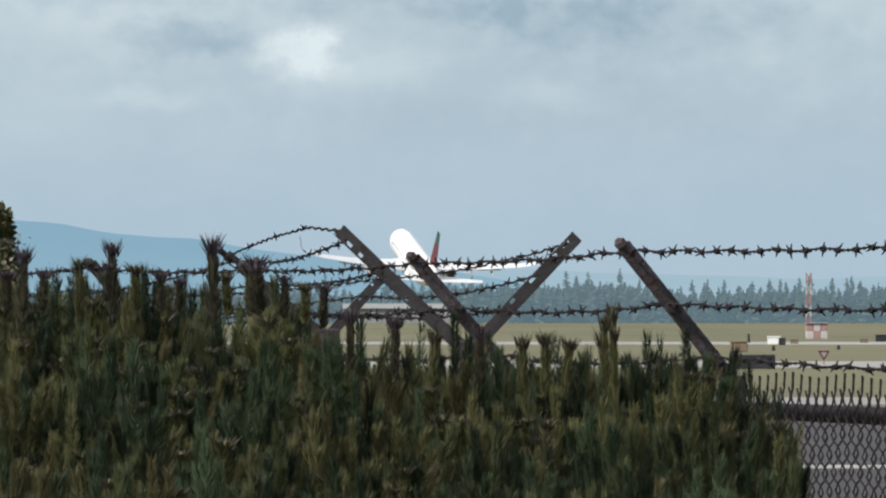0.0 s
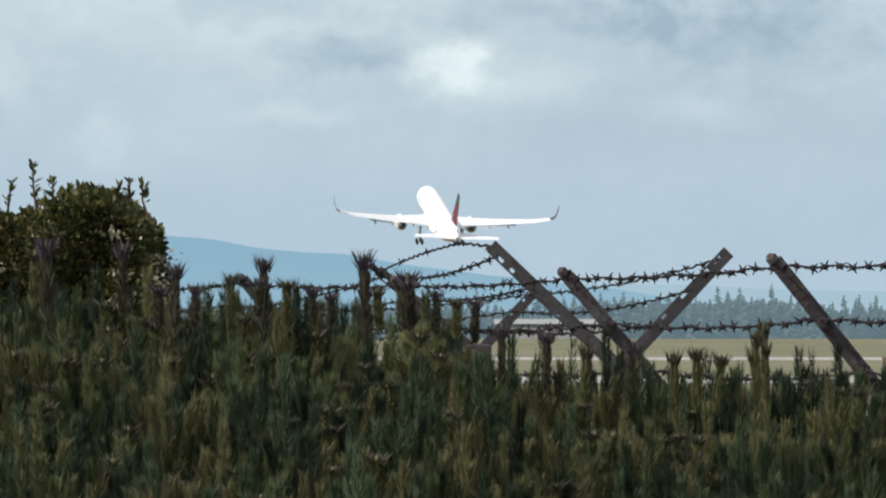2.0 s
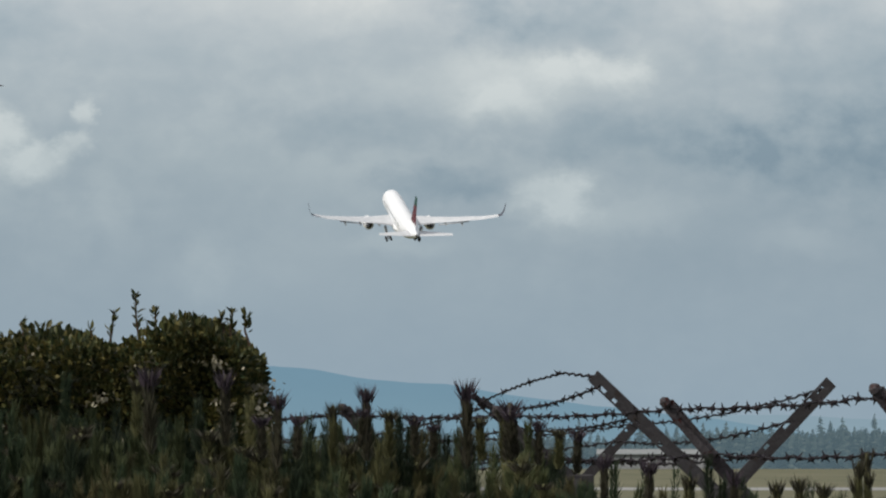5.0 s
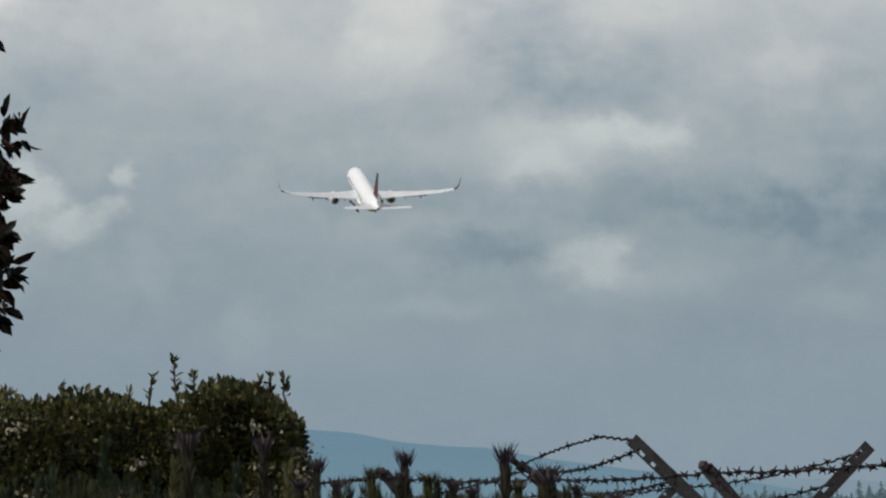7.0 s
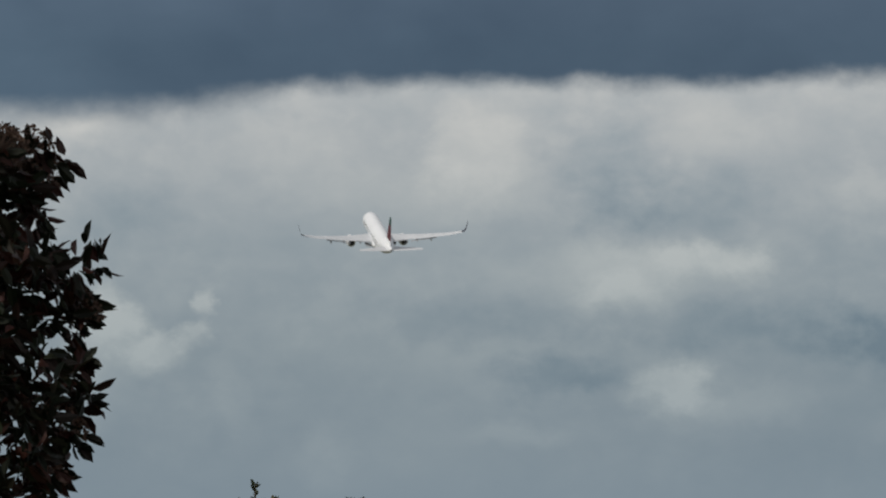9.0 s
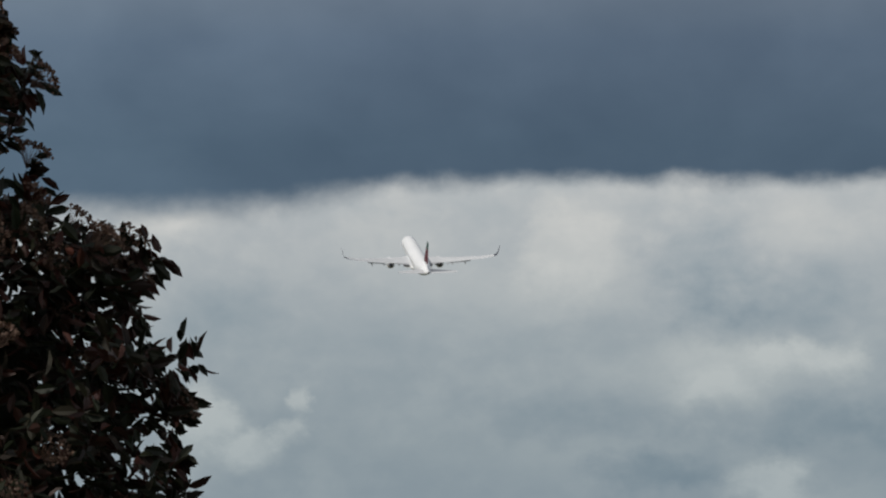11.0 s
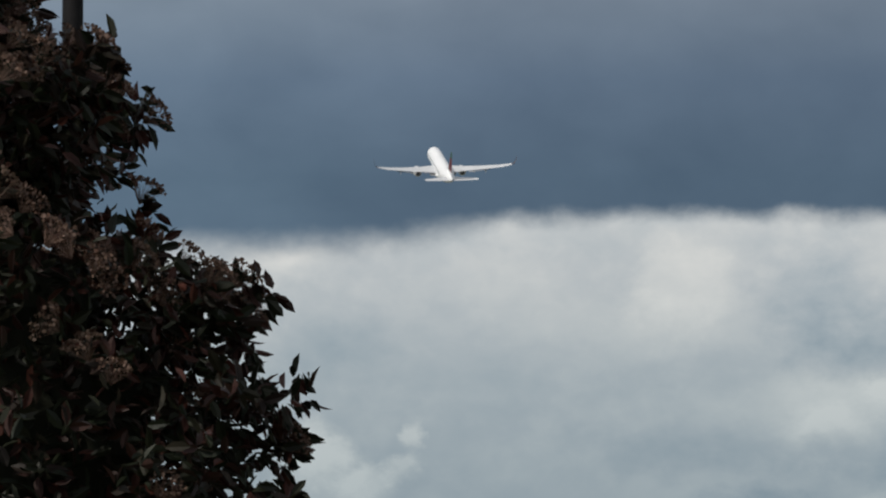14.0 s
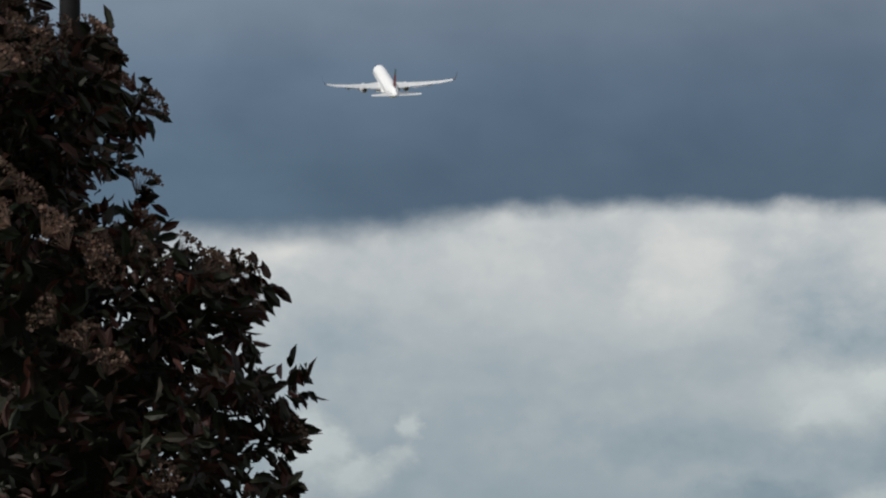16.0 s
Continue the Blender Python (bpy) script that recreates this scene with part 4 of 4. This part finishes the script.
        hp.blades(b, b + dirn * (0.012 + 0.006 * r.random(crown))[:, None], unit(np.cross(dirn, r.normal(0, 1, (crown, 3)))) * 0.0009, 1)
        makes.append(hp.mesh("candle", [CANDLE, TIP] if k < 4 else [NEEDLES[2], CANDLE]))
    for i, (h, v, ln, w, lean) in enumerate(CANDLES):
        d = 9.25 + 0.5 * ((i * 0.37) % 1)
        k = 12818 / d
        if -180 < h < 400:
            ln += 50      # rooted deeper where the crown dips
        height = ln / k
        size = height / 0.092
        thick = 1.2 * w
        m = Matrix.Translation(spot(h - lean * ln, v + 10 - ln, d)) @ pose(0, 0, 0, 0, math.degrees(lean), 57 * i) @ Matrix.Diagonal((thick, thick, size, 1))
        green = h > 100 or i % 3 == 2
        part("candle", makes[4 + i % 2 if green else i % 4], tree, "young green pine candle" if green else "young brownish pine candle", m=m)
    n = 120
    for i in range(n):
        h = -1480 + 2120 * r.random()
        deep = r.random() ** 1.6
        d = 10.1 - 1.25 * deep
        v = np.interp(h, hx, hv) - 70 - 330 * deep
        ln = 60 + 40 * r.random()
        k = 12818 / d
        w = 1.2 + 0.5 * r.random()
        m = Matrix.Translation(spot(h, v - ln * 0.4, d)) @ pose(0, 0, 0, r.normal(0, 5), r.normal(0, 6), 360 * r.random()) @ Matrix.Diagonal((w, w, ln / k / 0.092, 1))
        part("candle", makes[4 + i % 2], tree, "young green pine candle", m=m)
    settle(tree, -0.38, 10.5)


def twig_leaves(heap, at, out, size, r, idx, droop=0.15, slim=0.3, petal=False):
    n = len(at)
    along = unit(out + r.normal(0, 0.35, (n, 3)) + np.array([0, 0, -droop])) * (size * (0.7 + 0.5 * r.random(n)))[:, None]
    nrm = unit(np.cross(along, r.normal(0, 1, (n, 3))))
    side = nrm * (np.linalg.norm(along, axis=1) * slim)[:, None]
    up = unit(np.cross(side, along)) * (np.linalg.norm(along, axis=1) * 0.18)[:, None]
    heap.leaves(at, along, side, up, idx, petal)


def hedge():
    top = tagged(new("flowering_hedge"), "clipped evergreen hedge with small cream flower clusters", "hedge")
    r = np.random.default_rng(5)
    d0, right, zt = 15.0, -0.955, 2.245
    heap = Heap()

    def skin(n, zlo, zhi):
        """Points on the front, top and end of the hedge, with bulges; and the way out."""
        pick = r.random(n)
        x = right - 2.6 * r.random(n) ** 1.7
        z = zlo + (zhi - zlo) * r.random(n)
        y = d0 + 0.0 * x
        out = np.tile(np.array([0, -1.0, 0.25]), (n, 1))
        t = pick < 0.30
        z[t], y[t] = zhi, d0 + 0.8 * r.random(t.sum())
        out[t] = (0, -0.2, 1)
        e = pick > 0.80
        x[e], y[e] = right, d0 + 0.8 * r.random(e.sum())
        out[e] = (1, -0.3, 0.2)
        bul = 0.014 * np.sin(x * 9 + z * 7) + 0.02 * np.sin(x * 23 - z * 19) + 0.02 * np.sin(y * 17 + z * 13)
        p = np.stack([x, y, z], 1) + unit(out) * (bul - 0.07 * r.random(n) ** 2)[:, None]
        # rounded shoulder, and a higher tuft near the end
        p[:, 2] += 0.02 * np.exp(-((x - right + 0.13) / 0.12) ** 2) * (z > zt - 0.3) - 0.03 * np.clip((x - right + 0.05) / 0.05, 0, 1)
        return p, out

    p, out = skin(52000, 1.75, zt)
    twig_leaves(heap, p, out, 0.019, r, 0, -0.1, 0.30)
    p, out = skin(5500, 0.3, 1.75)
    twig_leaves(heap, p, out, 0.034, r, 0, 0.0, 0.3)
    part("foliage", heap.mesh("foliage", [HEDGE]), top, "dark green and olive leaves", kind="stuff")
    # inner twigs keep it from being see-through
    heap = Heap()
    for i in range(420):
        x = right - 0.06 - 2.4 * r.random()
        y = d0 + 0.1 + 0.6 * r.random()
        q = Vector((x, y, 0))
        e = Vector((min(right - 0.05, x + r.normal(0, 0.12)), y + r.normal(0, 0.08), zt - 0.10 - 0.1 * r.random()))
        heap.add(*tube([q, q.lerp(e, 0.5) + Vector((-abs(r.normal(0, 0.05)), 0, 0)), e], [0.02, 0.012, 0.004], 5))
    n = 14000
    p = np.stack([right - 0.03 - 2.4 * r.random(n) ** 1.4, d0 + 0.05 + 0.6 * r.random(n), zt - 0.03 - 0.65 * r.random(n) ** 1.3], 1)
    twig_leaves(heap, p, r.normal(0, 1, (n, 3)), 0.034, r, 1, 0.1, 0.35)
    part("inner_growth", heap.mesh("inner_growth", [BARK, HEDGE]), top, kind="stuff")
    # made-up solid core, near-black to stand in for shade inside the hedge
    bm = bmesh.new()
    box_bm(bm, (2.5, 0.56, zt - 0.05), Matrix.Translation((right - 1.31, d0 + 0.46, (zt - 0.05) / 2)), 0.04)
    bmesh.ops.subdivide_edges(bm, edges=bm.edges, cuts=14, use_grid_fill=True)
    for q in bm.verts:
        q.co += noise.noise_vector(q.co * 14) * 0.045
    part("core", from_bm("core", bm, CORE), top, "near-black core in place of shaded inner growth")
    # flower clusters
    for i in range(110):
        (q,), (o,) = skin(1, 1.75, zt - 0.035)
        q[2] = min(q[2], zt - 0.05)
        hp = Heap()
        n = 26
        o = unit(o)
        c = q + o * 0.03
        off = r.normal(0, 1, (n, 3)) * np.array([0.020, 0.010, 0.008])
        twig_leaves(hp, c + off, np.tile(o, (n, 1)) + r.normal(0, 0.6, (n, 3)), 0.0115, r, 0, 0.0, 0.5, True)
        part("blossom", hp.mesh("blossom", [BLOSSOM]), top, "cream flower cluster")
    # long unclipped sprigs
    for h, v, ln in ((-995, 299, 62), (-1034, 271, 45), (-960, 271, 48), (-1135, 246, 40), (-800, 262, 30), (-824, 268, 34), (-890, 262, 28), (-1075, 235, 35), (-1200, 250, 40), (-1290, 240, 45), (-845, 258, 25)):
        d = d0 + 0.15
        e = spot(h, v, d)
        s = e - Vector((r.normal(0, 0.012), 0, ln * d / 12818 + 0.03))
        hp = Heap()
        hp.add(*tube([s, s.lerp(e, 0.5) + Vector((r.normal(0, 0.004), 0, 0)), e], [0.003, 0.0024, 0.001], 5), 1)
        n = 20
        t = r.random(n)
        at = np.array([tuple(s.lerp(e, 0.25 + 0.75 * k)) for k in t])
        a = r.random(n) * 6.28
        out = np.stack([np.cos(a), np.sin(a), 0.7 + 0 * a], 1)
        twig_leaves(hp, at, out, 0.021, r, 0, -0.3, 0.2)
        part("sprig", hp.mesh("sprig", [HEDGE, BARK]), top)
    settle(top, right - 1.3, d0 + 0.4)


# right-hand outline of the broadleaf tree as the eye sees it: height offset, right offset
CROWN = [(-150, -1750), (60, -1560), (200, -1430), (300, -1325), (331, -1300), (371, -1297), (386, -1262), (425, -1232), (495, -1232), (531, -1244), (591, -1262), (635, -1250), (675, -1250), (715, -1250),
         (745, -1292), (775, -1372), (805, -1342), (845, -1330), (895, -1325), (925, -1365), (945, -1460), (985, -1512), (1025, -1565), (1037, -1650), (1060, -1640), (1085, -1600), (1115, -1570), (1185, -1545),
         (1275, -1548), (1310, -1580), (1332, -1660), (1350, -1745), (1480, -1765), (1600, -1810), (1700, -1900), (1760, -2050)]


def photinia():
    tree = tagged(new("photinia_tree"), "dark red-green photinia with faded flower heads", "tree")
    r = np.random.default_rng(9)
    d = 18.0
    kk = d / 12818
    cv, ch = [c[0] for c in CROWN], [c[1] for c in CROWN]
    heap = Heap()
    n = 1900
    v = -150 + 1880 * r.random(n)
    edge = np.interp(v, cv, ch)
    far = -2080 - (edge + 2080) * 0.95
    u = r.random(n) ** 1.25
    h = edge - 38 + (far - edge) * u
    y = d + r.normal(0, 0.42, n) * np.clip(0.35 + u * 4, 0.3, 1)
    # a few gaps in the crown
    gap = np.sin(h * 0.021 + v * 0.013) + np.sin(h * 0.011 - v * 0.024 + 2) + np.sin(v * 0.041 + 1)
    keep = (gap > -2.1) | (u > 0.5)
    h, v, y, u = h[keep], v[keep], y[keep], u[keep]
    n = len(h)
    cen = np.stack([h * kk, y, EYE.z + v * kk], 1)
    lean = unit(np.stack([np.where(u < 0.15, 0.75, r.normal(0, 0.5, n)), r.normal(-0.3, 0.6, n), 0.6 + 0.5 * r.random(n)], 1))
    # sprigs that stand out of the outline
    spr = np.array([(-1494, 1020), (-1505, 1060), (-1488, 1195), (-1484, 1235), (-1270, 880), (-1292, 905), (-1212, 735), (-1206, 692), (-1240, 640), (-1236, 610), (-1590, 1045), (-1560, 1330), (-1250, 480), (-1262, 400)])
    cen = np.concatenate([cen, np.stack([(spr[:, 0] - 62) * kk, d + 0 * kk * spr[:, 0], EYE.z + spr[:, 1] * kk], 1)])
    lean = np.concatenate([lean, unit(np.stack([0.8 + 0 * kk * spr[:, 0], -0.2 + 0 * kk * spr[:, 0], np.where(np.abs(spr[:, 1] - 1030) < 40, 2.0, 0.45)], 1))])
    h, v, u = np.concatenate([h, spr[:, 0] - 62]), np.concatenate([v, spr[:, 1]]), np.concatenate([u, np.zeros(len(spr))])
    n = len(cen)
    per = 11
    a = r.random((n, per)) * 2 * np.pi
    e1 = unit(np.cross(lean, [0.2, 0.9, 0.3]))
    e2 = np.cross(lean, e1)
    out = np.cos(a)[..., None] * e1[:, None] + np.sin(a)[..., None] * e2[:, None] + lean[:, None] * (0.1 + 0.5 * r.random((n, per)))[..., None]
    at = cen[:, None] - lean[:, None] * (0.06 * r.random((n, per)))[..., None] + out * 0.008
    twig_leaves(heap, at.reshape(-1, 3), out.reshape(-1, 3), 0.062, r, 0, 0.25, 0.215)
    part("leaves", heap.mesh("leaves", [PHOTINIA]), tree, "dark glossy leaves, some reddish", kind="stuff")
    # inner leaves, thick behind the outer rosettes
    heap = Heap()
    m = 21000
    v2 = -100 + 1720 * r.random(m)
    e2_ = np.interp(v2, cv, ch)
    u2 = r.random(m)
    h2 = e2_ - 85 + (-2080 - (e2_ + 2080) * 0.9 - e2_ + 85) * u2 ** 0.9
    at = np.stack([h2 * kk, d + r.normal(0.1, 0.3, m), EYE.z + v2 * kk], 1)
    twig_leaves(heap, at, r.normal(0, 1, (m, 3)), 0.062, r, 0, 0.3, 0.22)
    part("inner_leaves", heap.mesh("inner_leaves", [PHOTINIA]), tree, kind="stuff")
    # added filler body whose dark colour supplies the shade within the crown
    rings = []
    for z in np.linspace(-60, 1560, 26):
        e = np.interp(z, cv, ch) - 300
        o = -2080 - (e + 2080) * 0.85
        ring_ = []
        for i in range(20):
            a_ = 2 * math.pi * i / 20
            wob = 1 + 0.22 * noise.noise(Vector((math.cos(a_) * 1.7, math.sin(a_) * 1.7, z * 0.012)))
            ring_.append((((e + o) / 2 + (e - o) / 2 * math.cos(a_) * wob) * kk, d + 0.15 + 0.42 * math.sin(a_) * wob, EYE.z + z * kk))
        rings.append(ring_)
    part("core", mesh_of("core", *loft(rings), CORE), tree, "near-black core in place of shaded inner growth")
    # faded flower heads: flat-topped bunches of tiny dry flowers on fine stalks
    order = np.argsort(u)
    pick = [i for i in order if h[i] > -2000 and (v[i] > 850 or i % 4 == 0)][:: 3][:95]
    pick += [i for i in range(n) if -1950 < h[i] < -1350 and u[i] > 0.12 and v[i] > 860][::6][:55]
    for j, i in enumerate(pick):
        hp = Heap()
        c = cen[i] - lean[i] * 0.005
        if u[i] > 0.12:
            c[1] = d - 0.62 - 0.2 * r.random()
        k = 110
        a = r.random(k) * 2 * np.pi
        q = np.sqrt(r.random(k)) * 0.050
        top = c + (np.cos(a) * q)[:, None] * e1[i] + (np.sin(a) * q)[:, None] * e2[i] + lean[i] * (0.028 - 5 * q * q + 0.010 * r.random(k))[:, None]
        twig_leaves(hp, top, np.tile(lean[i], (k, 1)) + r.normal(0, 0.7, (k, 3)), 0.010, r, 0, 0.0, 0.55, True)
        stalk = np.tile(c - lean[i] * 0.03, (k // 2, 1))
        sd = unit(np.cross(top[: k // 2] - stalk, r.normal(0, 1, (k // 2, 3)))) * 0.0009
        hp.blades(stalk, top[: k // 2], sd, 0)
        part("flower_head", hp.mesh("flower_head", [FADED]), tree, "faded brownish flower head")
    # trunk and limbs
    heap = Heap()
    root = Vector((-2080 * kk, d + 0.1, 0))
    heap.add(*tube([root - Vector((0, 0, 0.2)), root + Vector((0.03, 0, 0.8)), root + Vector((-0.03, 0, 2.0)), root + Vector((0.02, 0, 3.4)), root + Vector((0, 0, 4.2))], [0.11, 0.09, 0.07, 0.04, 0.01], 10))
    for i in range(0, n, 9):
        if cen[i][1] < d + 0.05:
            continue      # limbs run through the inside and back of the crown
        e = Vector(cen[i])
        s = root + Vector((0, 0, max(0.7, e.z - 0.35 - 0.5 * r.random())))
        m1 = s.lerp(e, 0.5) - Vector((0, 0, 0.05))
        heap.add(*tube([s, m1, e], [0.022, 0.013, 0.004], 5))
    part("trunk", heap.mesh("trunk", BARK, True), tree)
    settle(tree, root.x, root.y)


def pole():
    c = spot(-1697, 0, 28.4)
    ob = tagged(new("steel_pole"), "dark upright steel pole behind the tree", "pole")
    ob.location = (c.x, c.y, 0)
    part("shaft", mesh_of("shaft", *tube([(0, 0, -0.3), (0, 0, 3), (0, 0, 7.8)], 0.042, 14), RAIL, smooth=True), ob)
    part("base_plate", box_mesh("base_plate", (0.2, 0.2, 0.02), RAIL, (0, 0, 0.01), 0.004), ob)
    part("cap", mesh_of("cap", *loft([ring(0, 0.046, 0.046, 0, 12), ring(0.03, 0.04, 0.04, 0, 12)]), RAIL), ob, m=pose(0, 0, 7.79, 90, 0, 0))


pine()
hedge()
photinia()
pole()


# ---- what moves ----
# seconds, place in metres, heading to the left, nose up, right wing down (degrees)
FLIGHT = [
    (0, -5.4, 1463.9, 13.2, 9.08, 11.44, 2.71),
    (0.5, -12.8, 1502.3, 16.2, 9.22, 11.91, 2.55),
    (1, -20.1, 1540.8, 19.3, 9.35, 12.37, 2.39),
    (1.5, -27.2, 1579.2, 23.3, 9.49, 12.84, 2.23),
    (2, -34.5, 1617.5, 27.6, 9.63, 13.30, 2.07),
    (2.5, -41.6, 1655.8, 32.5, 9.76, 13.77, 1.91),
    (3, -48.6, 1694.1, 38.3, 9.90, 14.23, 1.75),
    (3.5, -55.6, 1732.3, 44.8, 10.03, 14.26, 1.28),
    (4, -62.2, 1770.5, 51.0, 10.17, 14.28, 0.80),
    (6.5, -95.3, 1960.8, 86.8, 10.85, 14.54, -1.23),
    (7, -102.2, 1998.7, 94.2, 10.99, 14.71, -1.36),
    (7.5, -108.8, 2036.6, 101.8, 11.13, 14.87, -1.50),
    (8, -116.0, 2074.5, 110.1, 11.26, 15.03, -1.63),
    (8.5, -122.6, 2112.4, 117.6, 11.40, 15.20, -1.77),
    (9, -129.8, 2150.1, 126.1, 11.53, 15.36, -1.91),
    (9.5, -136.5, 2187.9, 133.7, 11.67, 15.62, -1.84),
    (12, -172.7, 2376.1, 178.0, 12.35, 16.94, -1.50),
    (12.5, -180.7, 2413.4, 188.2, 12.49, 17.21, -1.43),
    (13, -188.4, 2450.8, 198.2, 12.63, 17.24, -1.67),
    (13.5, -195.6, 2488.3, 208.0, 12.76, 17.27, -1.91),
    (14, -203.6, 2525.5, 218.7, 12.90, 17.29, -2.15),
    (14.5, -211.5, 2562.8, 228.5, 13.03, 17.32, -2.39),
    (15, -219.1, 2600.1, 239.3, 13.17, 17.35, -2.63),
    (15.5, -227.9, 2637.1, 251.0, 13.31, 17.38, -2.87),
    (16, -235.1, 2674.5, 259.4, 13.44, 17.41, -3.11),
]


def motions():
    walk(JET, [(t, pose(x, y, z) @ pose(0, 0, 0, 0, 0, hd - 0.6) @ pose(0, 0, 0, up, 0, 0) @ pose(0, 0, 0, 0, bank, 0)) for t, x, y, z, hd, up, bank in FLIGHT])
    for g, side in GEARS:
        walk(g, [(t, pose(side * 4.65, -2.6, -1.6, 0, side * a, 0)) for t, a in ((0, 0), (3.5, 0), (5.5, 25), (9.0, 70), (10.5, 84), (16, 84))])


motions()
